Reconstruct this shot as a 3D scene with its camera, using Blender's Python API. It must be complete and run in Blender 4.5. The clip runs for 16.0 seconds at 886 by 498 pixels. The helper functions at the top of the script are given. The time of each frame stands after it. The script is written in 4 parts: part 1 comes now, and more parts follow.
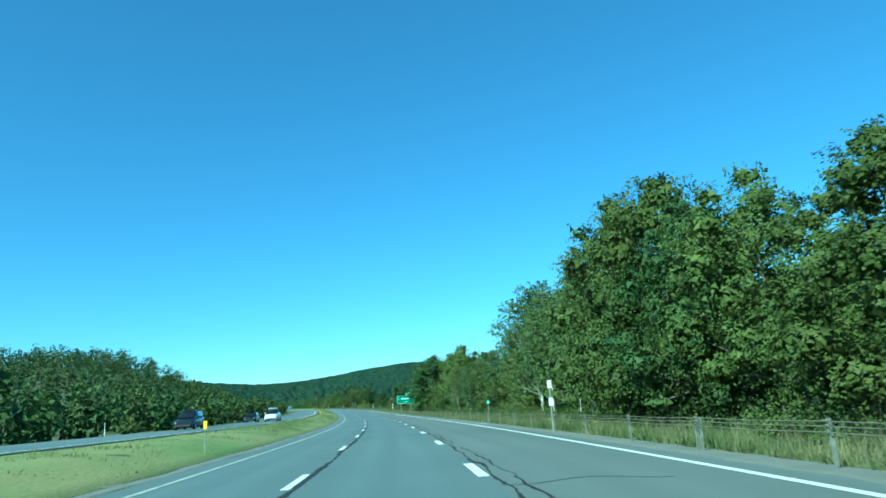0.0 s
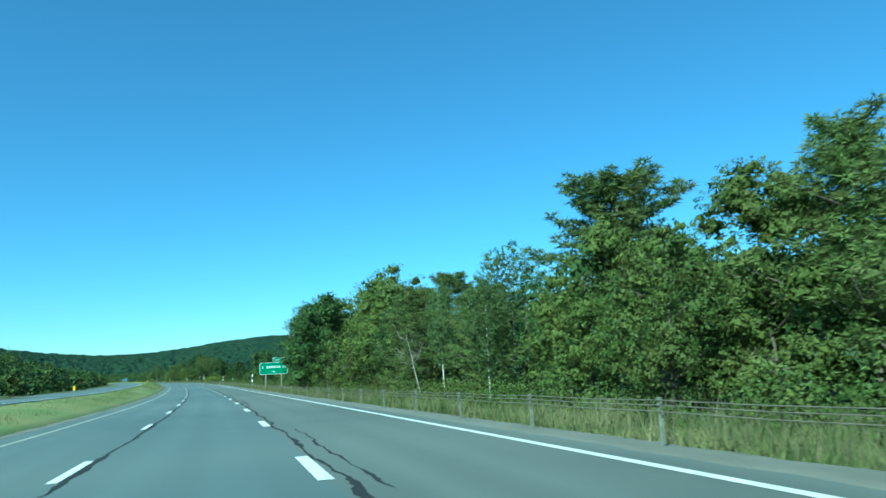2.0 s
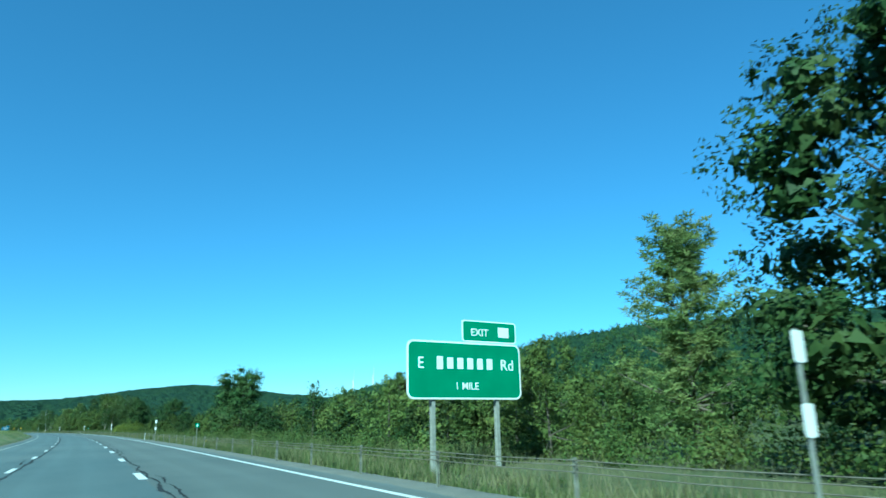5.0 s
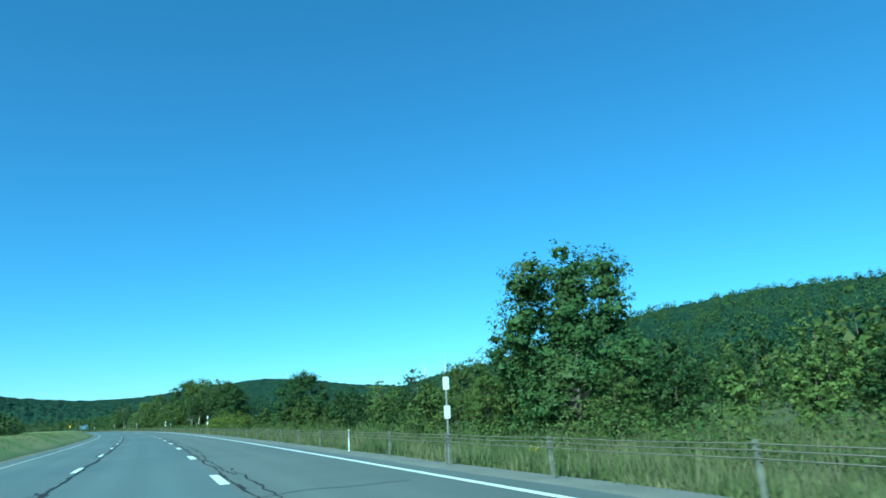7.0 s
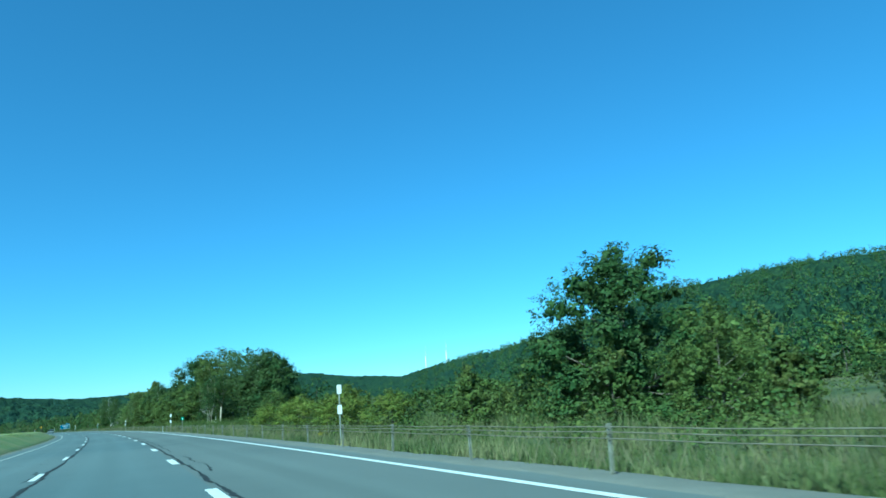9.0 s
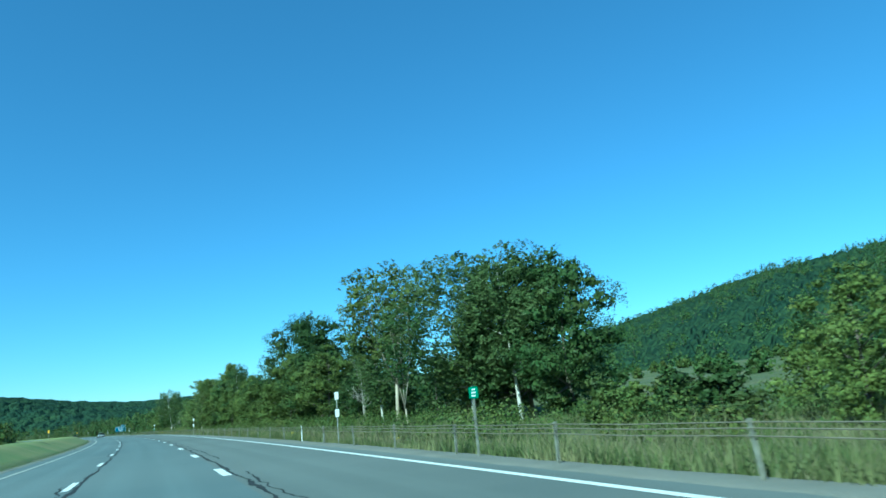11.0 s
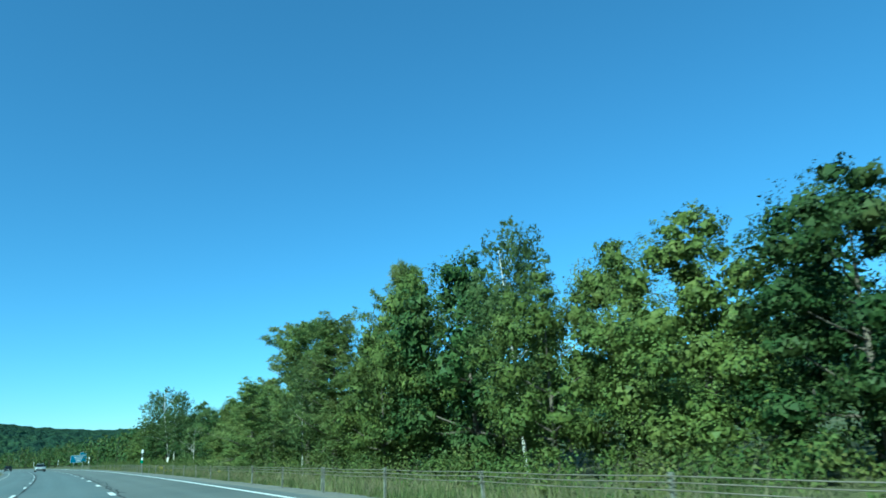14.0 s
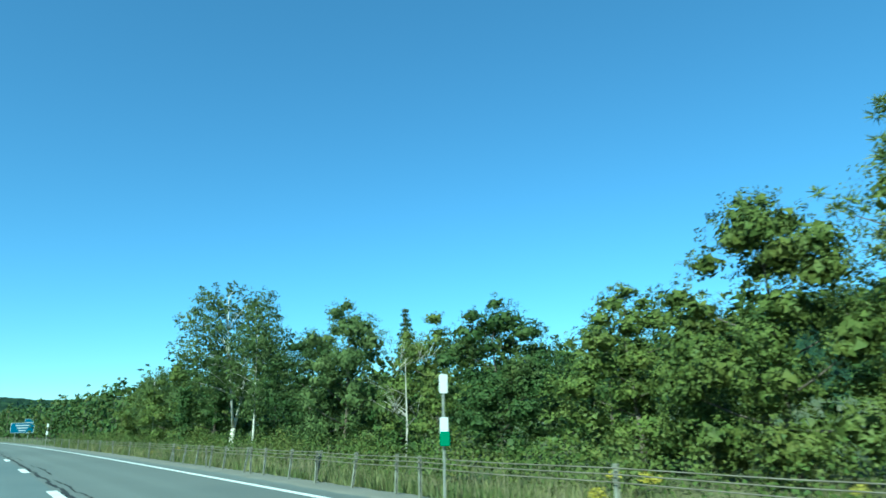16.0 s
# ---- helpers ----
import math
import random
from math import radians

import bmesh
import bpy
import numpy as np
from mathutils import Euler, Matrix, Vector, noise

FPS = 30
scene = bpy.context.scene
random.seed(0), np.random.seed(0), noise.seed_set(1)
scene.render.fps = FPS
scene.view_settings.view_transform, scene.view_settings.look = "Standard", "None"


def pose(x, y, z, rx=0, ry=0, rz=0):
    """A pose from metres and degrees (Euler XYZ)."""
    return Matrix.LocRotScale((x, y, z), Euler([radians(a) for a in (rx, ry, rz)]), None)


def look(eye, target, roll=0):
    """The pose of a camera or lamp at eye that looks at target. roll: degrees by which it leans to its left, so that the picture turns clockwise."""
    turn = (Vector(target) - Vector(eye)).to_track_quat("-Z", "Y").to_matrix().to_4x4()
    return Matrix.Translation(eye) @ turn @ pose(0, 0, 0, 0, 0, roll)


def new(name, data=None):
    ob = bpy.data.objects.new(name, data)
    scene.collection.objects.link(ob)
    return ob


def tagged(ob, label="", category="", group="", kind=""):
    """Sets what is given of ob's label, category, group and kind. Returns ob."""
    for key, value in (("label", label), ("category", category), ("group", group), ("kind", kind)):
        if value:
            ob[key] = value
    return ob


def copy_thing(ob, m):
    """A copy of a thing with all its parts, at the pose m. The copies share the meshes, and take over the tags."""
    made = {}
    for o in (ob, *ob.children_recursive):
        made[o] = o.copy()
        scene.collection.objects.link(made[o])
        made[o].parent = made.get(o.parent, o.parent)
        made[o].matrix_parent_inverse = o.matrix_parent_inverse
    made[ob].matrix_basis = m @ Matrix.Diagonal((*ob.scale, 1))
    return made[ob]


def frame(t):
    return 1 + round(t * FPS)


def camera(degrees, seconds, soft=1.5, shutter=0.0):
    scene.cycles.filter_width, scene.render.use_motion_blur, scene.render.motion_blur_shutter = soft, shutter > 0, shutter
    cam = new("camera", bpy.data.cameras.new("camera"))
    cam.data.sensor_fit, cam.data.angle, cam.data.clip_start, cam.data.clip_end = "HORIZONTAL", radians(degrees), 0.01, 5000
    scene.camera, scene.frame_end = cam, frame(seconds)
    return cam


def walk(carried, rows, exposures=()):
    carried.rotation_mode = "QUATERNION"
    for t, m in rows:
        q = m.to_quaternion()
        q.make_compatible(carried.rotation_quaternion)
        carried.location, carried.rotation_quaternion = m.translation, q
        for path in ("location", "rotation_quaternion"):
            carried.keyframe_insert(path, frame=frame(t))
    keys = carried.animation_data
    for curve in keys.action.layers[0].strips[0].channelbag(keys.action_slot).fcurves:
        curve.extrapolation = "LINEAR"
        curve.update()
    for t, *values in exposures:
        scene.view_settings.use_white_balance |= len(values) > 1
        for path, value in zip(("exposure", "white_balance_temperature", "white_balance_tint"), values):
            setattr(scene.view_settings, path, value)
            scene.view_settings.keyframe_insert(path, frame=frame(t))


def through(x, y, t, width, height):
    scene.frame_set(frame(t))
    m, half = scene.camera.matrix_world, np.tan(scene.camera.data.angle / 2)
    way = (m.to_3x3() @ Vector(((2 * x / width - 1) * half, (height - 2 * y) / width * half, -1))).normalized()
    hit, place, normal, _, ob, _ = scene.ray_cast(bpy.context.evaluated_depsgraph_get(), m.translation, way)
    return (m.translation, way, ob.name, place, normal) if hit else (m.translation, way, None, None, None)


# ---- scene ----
cam = camera(67.9, 16.0, soft=1.65, shutter=0.06)
# seconds, place, turn: a passenger's camera in the middle lane at about 117 km/h
PATH = [
    (0.0, 0.04, 0.00, 3.143, 102.72, 3.31, -3.02),
    (0.5, -0.18, 16.12, 2.909, 103.70, 0.53, -5.54),
    (1.0, -0.47, 32.28, 2.675, 102.01, 0.92, -10.79),
    (1.5, -0.99, 48.48, 2.446, 99.56, 1.59, -12.74),
    (2.0, -1.59, 64.74, 2.230, 100.10, 2.55, -14.75),
    (2.5, -2.52, 81.01, 2.031, 99.95, 3.57, -16.17),
    (3.0, -3.59, 97.31, 1.855, 102.32, 3.29, -17.57),
    (3.1, -3.84, 100.57, 1.822, 102.95, 3.40, -17.50),
    (3.2, -4.10, 103.84, 1.790, 101.20, 3.60, -17.20),
    (3.5, -4.92, 113.63, 1.704, 102.68, 2.93, -18.02),
    (4.0, -6.39, 129.96, 1.580, 103.39, 2.27, -19.02),
    (4.5, -7.99, 146.30, 1.483, 104.19, 1.55, -20.15),
    (5.0, -9.70, 162.64, 1.413, 104.77, 0.98, -20.98),
    (5.3, -10.78, 172.46, 1.383, 104.94, 0.81, -21.16),
    (5.5, -11.51, 179.00, 1.367, 105.01, 2.56, -19.88),
    (6.0, -13.45, 195.35, 1.342, 104.18, 1.50, -20.02),
    (6.5, -15.39, 211.71, 1.332, 103.99, 2.24, -16.92),
    (7.0, -17.36, 228.07, 1.330, 103.84, 2.85, -15.39),
    (7.5, -19.45, 244.42, 1.330, 102.87, 3.52, -16.41),
    (8.0, -21.73, 260.73, 1.330, 102.11, 3.90, -17.13),
    (8.2, -22.67, 267.25, 1.330, 103.48, 4.39, -17.90),
    (8.5, -24.12, 277.03, 1.330, 103.40, 4.33, -17.59),
    (9.0, -26.64, 293.29, 1.330, 103.01, 4.13, -15.94),
    (9.5, -29.29, 309.52, 1.330, 102.49, 3.87, -13.79),
    (10.0, -32.06, 325.70, 1.330, 102.09, 3.67, -12.15),
    (10.3, -33.80, 335.39, 1.330, 102.01, 3.61, -11.83),
    (10.5, -34.98, 341.83, 1.330, 102.20, 3.72, -11.15),
    (11.0, -38.05, 357.91, 1.330, 103.17, 4.96, -11.64),
    (11.5, -41.24, 373.94, 1.330, 102.34, 3.91, -10.99),
    (12.0, -44.51, 389.90, 1.330, 103.59, 3.96, -10.77),
    (12.5, -47.85, 405.82, 1.330, 103.72, 3.74, -9.49),
    (13.0, -51.47, 421.64, 1.330, 102.43, 3.37, -9.22),
    (13.5, -55.24, 437.37, 1.330, 104.96, 3.23, -10.82),
    (14.0, -59.04, 453.03, 1.330, 106.39, 3.03, -13.56),
    (14.5, -62.99, 468.60, 1.330, 103.88, 2.31, -12.77),
    (15.0, -67.14, 484.07, 1.330, 103.91, 1.28, -13.26),
    (15.5, -71.38, 499.43, 1.330, 104.05, 1.43, -13.54),
    (16.0, -75.72, 514.72, 1.330, 105.00, 1.03, -17.70),
]
walk(cam, [(t, pose(*p)) for t, *p in PATH],
     exposures=[(0.0, 0.99, 4450, -39), (1.0, 0.93, 4530, -38), (2.0, 0.9, 4620, -36), (3.0, 0.9, 4830, -36), (6.0, 0.79, 4320, -34), (9.0, 0.79, 4320, -34), (10.5, 0.8, 4320, -33),
                (11.5, 0.87, 4620, -33), (12.5, 0.87, 4580, -32), (13.5, 0.83, 4450, -31), (14.0, 0.85, 4600, -33), (14.5, 1.06, 4950, -34), (16.0, 1.05, 4950, -34)])

# ---- light: clear late afternoon, sun behind the left shoulder ----
SUN_AZ, SUN_EL = radians(138), radians(35)      # counter-clockwise from straight ahead
world = bpy.data.worlds.new("clear_sky")
scene.world = world
world.use_nodes = True
wn = world.node_tree
sky = wn.nodes.new("ShaderNodeTexSky")
sky.sky_type = "NISHITA"
sky.sun_disc = False
sky.sun_elevation, sky.sun_rotation = SUN_EL, -SUN_AZ
sky.altitude, sky.air_density, sky.dust_density, sky.ozone_density = 400, 1.0, 0.2, 6.0
haze = wn.nodes.new("ShaderNodeMix")                     # thin even haze over the whole sky
haze.data_type = "RGBA"
haze.inputs["Factor"].default_value = 0.12
haze.inputs["B"].default_value = (1.5, 2.7, 4.1, 1)
wn.links.new(sky.outputs[0], haze.inputs["A"])
wn.links.new(haze.outputs["Result"], wn.nodes["Background"].inputs[0])
wn.nodes["Background"].inputs[1].default_value = 0.089
sun = new("sun", bpy.data.lights.new("sun", "SUN"))
sun.data.energy, sun.data.angle, sun.data.color = 5.0, radians(0.5), (1.0, 0.92, 0.78)
sun.matrix_world = look((-math.sin(SUN_AZ) * 100, math.cos(SUN_AZ) * 100, math.tan(SUN_EL) * 100), (0, 0, 0))

# ---- the road's line: s metres along it, d metres to the right of the camera's lane ----
KNOTS = np.linspace(0, 900, 6)
CURVE = np.array([0.934, 0.294, 0.591, 0.529, 0.492, 0.492]) * 1e-3
SG = np.arange(-700.0, 2401.0, 2.0)
kap = np.interp(SG, KNOTS, CURVE)
TH = np.concatenate([[0], np.cumsum(kap[1:] + kap[:-1])])
TH -= np.interp(0, SG, TH)
CX = np.concatenate([[0], np.cumsum(-np.sin(TH[1:]) - np.sin(TH[:-1]))])
CY = np.concatenate([[0], np.cumsum(np.cos(TH[1:]) + np.cos(TH[:-1]))])
GRADE = -0.0145 * (1 - np.clip((SG - 20) / 210, 0, 1) ** 2 * (3 - 2 * np.clip((SG - 20) / 210, 0, 1)))   # downhill, then level
CZ = np.concatenate([[0], np.cumsum(GRADE[1:] + GRADE[:-1])])
CZ -= CZ[-1]
CX -= np.interp(0, SG, CX)
CY -= np.interp(0, SG, CY)


def heading(s):
    return float(np.interp(s, SG, TH))


def along(s, d, z):
    """Arrays of road coordinates to an array of points."""
    s, d, z = np.broadcast_arrays(np.asarray(s, float), np.asarray(d, float), np.asarray(z, float))
    a = np.interp(s, SG, TH)
    return np.stack([np.interp(s, SG, CX) + d * np.cos(a), np.interp(s, SG, CY) + d * np.sin(a), z + np.interp(s, SG, CZ)], -1)


def at(s, d, z=0.0):
    return Vector(along(s, d, z).tolist())


def place(s, d, z=0.0, turn=0.0, size=(1, 1, 1)):
    """Pose on the road's line; local y points along the road."""
    return Matrix.Translation(at(s, d, z)) @ pose(0, 0, 0, 0, 0, math.degrees(heading(s)) + turn) @ Matrix.Diagonal((*size, 1))


R_LINE, L_LINE, EDGE, INNER = 1.52, -2.25, 5.66, -5.38   # lane lines, right edge line, median edge line
PAVED_R, PAVED_L = 6.75, -6.15
rng = np.random.default_rng(7)


def smooth(a, b, x):
    u = np.clip((np.asarray(x, float) - a) / (b - a), 0, 1)
    return u * u * (3 - 2 * u)


def ripple(x, y, seed=0):
    """Cheap smooth noise, about -1 to 1."""
    r = np.random.default_rng(seed)
    out = 0
    for k in range(5):
        a, p, f = r.uniform(0, 6.28), r.uniform(0, 6.28), r.uniform(0.5, 1.7)
        out = out + np.sin((x * np.cos(a) + y * np.sin(a)) * f + p)
    return out / 2.6


def ground_z(s, d):
    """Height of the verge, median and wood floor."""
    s, d = np.asarray(s, float), np.asarray(d, float)
    right = -0.04 * smooth(6.6, 7.2, d) - 0.36 * smooth(7.2, 9.6, d) + 0.3 * smooth(9.8, 14, d) + 1.2 * smooth(18, 60, d) + 5.0 * smooth(40, 170, d)
    hump = 0.45 + 0.55 * smooth(150, 260, s)
    left = (hump + 0.06) * smooth(6.4, 9.8, -d) - (hump - 0.62) * smooth(10.2, 12.4, -d) - 0.3 * smooth(21.6, 24, -d) + 1.6 * smooth(26, 90, -d) + 26.0 * smooth(32, 110, -d) * smooth(20, 380, s) * (1 - smooth(330, 560, s))
    bumps = 0.05 * ripple(s * 1.3, d * 1.3, 3) * (smooth(8, 11, d) + smooth(7.2, 9, -d) * (1 - smooth(10.8, 12.2, -d) + smooth(21.8, 24, -d)))
    bumps = bumps + 0.25 * ripple(s * 0.2, d * 0.2, 4) * smooth(14, 30, np.abs(d))
    return np.where(d > 0, right, left) - 0.05 * (1 - smooth(6.0, 6.4, np.abs(d))) + bumps


# ---- materials ----
def nodes_of(name, rough=0.6, metal=0.0):
    m = bpy.data.materials.new(name)
    m.use_nodes = True
    t = m.node_tree
    b = t.nodes["Principled BSDF"]
    b.inputs["Roughness"].default_value, b.inputs["Metallic"].default_value = rough, metal
    return m, t, b


def mixed(t, a, b, factor):
    n = t.nodes.new("ShaderNodeMix")
    n.data_type = "RGBA"
    for socket, v in ((n.inputs["A"], a), (n.inputs["B"], b)):
        if isinstance(v, tuple):
            socket.default_value = (*v, 1)
        else:
            t.links.new(v, socket)
    if isinstance(factor, float):
        n.inputs["Factor"].default_value = factor
    else:
        t.links.new(factor, n.inputs["Factor"])
    return n.outputs["Result"]


def noise_of(t, scale, detail=4.0, stretch=(1, 1, 1), lo=0.35, hi=0.65, source="Object"):
    c = t.nodes.new("ShaderNodeTexCoord")
    mp = t.nodes.new("ShaderNodeMapping")
    mp.inputs["Scale"].default_value = stretch
    n = t.nodes.new("ShaderNodeTexNoise")
    n.inputs["Scale"].default_value, n.inputs["Detail"].default_value = scale, detail
    r = t.nodes.new("ShaderNodeMapRange")
    r.inputs["From Min"].default_value, r.inputs["From Max"].default_value = lo, hi
    t.links.new(c.outputs[source], mp.inputs[0])
    t.links.new(mp.outputs[0], n.inputs["Vector"])
    t.links.new(n.outputs[0], r.inputs[0])
    return r.outputs[0]


def bumped(t, b, height, strength=0.3, distance=0.02):
    n = t.nodes.new("ShaderNodeBump")
    n.inputs["Strength"].default_value, n.inputs["Distance"].default_value = strength, distance
    t.links.new(height, n.inputs["Height"])
    t.links.new(n.outputs[0], b.inputs["Normal"])


def two_tone(name, a, b, scale, rough=0.7, fine=None, bump=0.0, metal=0.0, stretch=(1, 1, 1)):
    """Colour that wanders between a and b at a coarse scale, with a finer grain."""
    m, t, p = nodes_of(name, rough, metal)
    c = mixed(t, a, b, noise_of(t, scale, stretch=stretch))
    if fine:
        g = noise_of(t, fine, 3.0, lo=0.3, hi=0.7)
        dark = tuple(v * 0.72 for v in a)
        c2 = mixed(t, c, dark, 0.5)
        c = mixed(t, c2, c, g)
        if bump:
            bumped(t, p, g, bump)
    t.links.new(c, p.inputs["Base Color"])
    return m


def leafy(name, a, b, c, through=0.16):
    """Leaves: hue by single leaf and by tree, light shining through."""
    m, t, p = nodes_of(name, 0.55)
    geo, info = t.nodes.new("ShaderNodeNewGeometry"), t.nodes.new("ShaderNodeObjectInfo")
    col = mixed(t, mixed(t, a, b, geo.outputs["Random Per Island"]), c, noise_of(t, 0.5, 2.0, lo=0.45, hi=0.75))
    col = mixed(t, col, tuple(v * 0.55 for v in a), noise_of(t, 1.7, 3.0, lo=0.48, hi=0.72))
    hue = t.nodes.new("ShaderNodeHueSaturation")
    rr = t.nodes.new("ShaderNodeMapRange")
    rr.inputs["To Min"].default_value, rr.inputs["To Max"].default_value = 0.75, 1.25
    t.links.new(info.outputs["Random"], rr.inputs[0])
    t.links.new(rr.outputs[0], hue.inputs["Value"])
    t.links.new(col, hue.inputs["Color"])
    t.links.new(hue.outputs[0], p.inputs["Base Color"])
    p.inputs["Specular IOR Level"].default_value = 0.12
    tr = t.nodes.new("ShaderNodeBsdfTranslucent")
    t.links.new(hue.outputs[0], tr.inputs[0])
    mx = t.nodes.new("ShaderNodeMixShader")
    mx.inputs[0].default_value = through
    t.links.new(p.outputs[0], mx.inputs[1])
    t.links.new(tr.outputs[0], mx.inputs[2])
    t.links.new(mx.outputs[0], t.nodes["Material Output"].inputs[0])
    return m


def asphalt(name, a, b, worn):
    m, t, p = nodes_of(name, 0.85)
    lanes = noise_of(t, 0.35, 5.0, lo=0.3, hi=0.7)
    patches = noise_of(t, 0.06, 3.0, lo=0.4, hi=0.62)
    grit = noise_of(t, 45.0, 2.0, lo=0.25, hi=0.75)
    c = mixed(t, mixed(t, a, b, lanes), worn, patches)
    c = mixed(t, mixed(t, c, (0.03, 0.03, 0.03), 0.35), c, grit)
    # oil-darkened middle and paler worn wheel tracks of every lane, broken up by blotches
    uv, sep = t.nodes.new("ShaderNodeUVMap"), t.nodes.new("ShaderNodeSeparateXYZ")
    uv.uv_map = "road_line"
    t.links.new(uv.outputs[0], sep.inputs[0])
    shift, ping = t.nodes.new("ShaderNodeMath"), t.nodes.new("ShaderNodeMath")
    shift.operation, ping.operation = "ADD", "PINGPONG"
    shift.inputs[1].default_value, ping.inputs[1].default_value = 0.365, 1.885
    t.links.new(sep.outputs[1], shift.inputs[0])
    t.links.new(shift.outputs[0], ping.inputs[0])
    blotch = noise_of(t, 1.0, 5.0, (0.05, 1.2, 1), 0.3, 0.75, "UV")
    for near, far, tone, most in ((0.75, 1.3, 1.25, 0.45), (0.1, 0.55, 0.68, 0.6)):
        band, gain = t.nodes.new("ShaderNodeMapRange"), t.nodes.new("ShaderNodeMath")
        band.interpolation_type = "SMOOTHSTEP"
        band.inputs["From Min"].default_value, band.inputs["From Max"].default_value = near, far
        band.inputs["To Min"].default_value, band.inputs["To Max"].default_value = most, 0.0
        t.links.new(ping.outputs[0], band.inputs[0])
        gain.operation = "MULTIPLY"
        t.links.new(band.outputs[0], gain.inputs[0])
        t.links.new(blotch, gain.inputs[1])
        c = mixed(t, c, tuple(v * tone for v in b), gain.outputs[0])
    t.links.new(c, p.inputs["Base Color"])
    bumped(t, p, grit, 0.25, 0.01)
    return m


# inner lanes: windscreen's blue veiling reflection put into the base colour, red lowered
VEILED_ASPHALT = asphalt("asphalt", (0.096, 0.126, 0.129), (0.118, 0.147, 0.146), (0.139, 0.165, 0.16))
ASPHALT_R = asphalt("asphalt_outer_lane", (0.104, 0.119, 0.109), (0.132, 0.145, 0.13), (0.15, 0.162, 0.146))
TAR = two_tone("tar_seal", (0.008, 0.009, 0.009), (0.017, 0.018, 0.018), 2.0, 0.9, 30)
PAINT = two_tone("road_paint", (0.82, 0.82, 0.79), (0.66, 0.66, 0.62), 3.0, 0.6, 25)
PAINT_WORN = two_tone("worn_road_paint", (0.5, 0.48, 0.4), (0.3, 0.29, 0.25), 3.0, 0.7, 20)
GRAVEL = two_tone("dusty_gravel", (0.2, 0.192, 0.16), (0.15, 0.148, 0.12), 0.8, 0.95, 18, 0.6)
STEEL = two_tone("galvanised_steel", (0.36, 0.36, 0.33), (0.24, 0.24, 0.22), 5, 0.6, 30, metal=0.2)
POSTS = two_tone("weathered_post", (0.27, 0.27, 0.22), (0.09, 0.09, 0.07), 4, 0.65, 30, metal=0.2)
SIGN_GREEN = two_tone("sign_green", (0.0, 0.24, 0.12), (0.0, 0.2, 0.1), 1.5, 0.4, 60)
SIGN_BLUE = two_tone("sign_blue", (0.02, 0.15, 0.28), (0.02, 0.13, 0.24), 1.5, 0.4, 60)
SIGN_WHITE = two_tone("sign_white", (0.8, 0.8, 0.8), (0.72, 0.72, 0.72), 2, 0.4, 60)
YELLOW = two_tone("reflector_yellow", (0.85, 0.5, 0.02), (0.75, 0.42, 0.02), 3, 0.4, 40)
BARK = two_tone("bark", (0.16, 0.13, 0.1), (0.085, 0.07, 0.055), 1.5, 0.9, 14, 0.8, stretch=(1, 1, 0.25))
PALE_BARK = two_tone("pale_bark", (0.68, 0.65, 0.58), (0.4, 0.37, 0.32), 1.2, 0.8, 10, 0.4, stretch=(1, 1, 2.5))
TAN_BARK = two_tone("tan_bark", (0.36, 0.31, 0.235), (0.22, 0.185, 0.14), 1.2, 0.85, 10, 0.4, stretch=(1, 1, 0.6))
DEAD_WOOD = two_tone("dead_wood", (0.42, 0.39, 0.34), (0.26, 0.23, 0.2), 1.5, 0.9, 12, 0.5)
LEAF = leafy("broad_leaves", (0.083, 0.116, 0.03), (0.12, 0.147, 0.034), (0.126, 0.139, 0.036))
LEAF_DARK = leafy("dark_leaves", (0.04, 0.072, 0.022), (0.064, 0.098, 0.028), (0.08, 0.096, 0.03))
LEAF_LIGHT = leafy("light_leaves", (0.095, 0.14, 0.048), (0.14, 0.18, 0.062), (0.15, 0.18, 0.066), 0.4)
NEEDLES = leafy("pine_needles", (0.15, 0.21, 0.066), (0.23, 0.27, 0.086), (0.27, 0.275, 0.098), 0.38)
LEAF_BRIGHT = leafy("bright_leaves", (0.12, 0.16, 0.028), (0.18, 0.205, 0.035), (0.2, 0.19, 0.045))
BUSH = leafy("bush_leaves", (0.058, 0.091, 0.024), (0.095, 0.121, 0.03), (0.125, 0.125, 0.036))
BLADES = leafy("grass_blades", (0.08, 0.112, 0.036), (0.16, 0.178, 0.066), (0.29, 0.265, 0.13), 0.38)
STALKS = leafy("seed_stalks", (0.2, 0.19, 0.1), (0.32, 0.29, 0.17), (0.28, 0.25, 0.14), 0.3)
BLADES_MED = leafy("median_blades", (0.15, 0.195, 0.05), (0.21, 0.225, 0.07), (0.27, 0.25, 0.085), 0.4)
GOLD = leafy("goldenrod_heads", (0.3, 0.26, 0.04), (0.4, 0.33, 0.05), (0.26, 0.25, 0.06), 0.2)
CABLE = two_tone("weathered_cable", (0.2, 0.18, 0.14), (0.12, 0.105, 0.08), 3, 0.7, 40, metal=0.2)


def ground_material():
    m, t, p = nodes_of("verge_earth", 0.95)
    c = mixed(t, (0.075, 0.1, 0.028), (0.13, 0.14, 0.045), noise_of(t, 0.25, 5.0))
    c = mixed(t, c, (0.19, 0.17, 0.075), noise_of(t, 0.05, 4.0, lo=0.5, hi=0.7))
    g = noise_of(t, 9.0, 4.0, lo=0.3, hi=0.7)
    c = mixed(t, mixed(t, c, (0.02, 0.03, 0.01), 0.5), c, g)
    t.links.new(c, p.inputs["Base Color"])
    bumped(t, p, g, 0.8, 0.08)
    return m


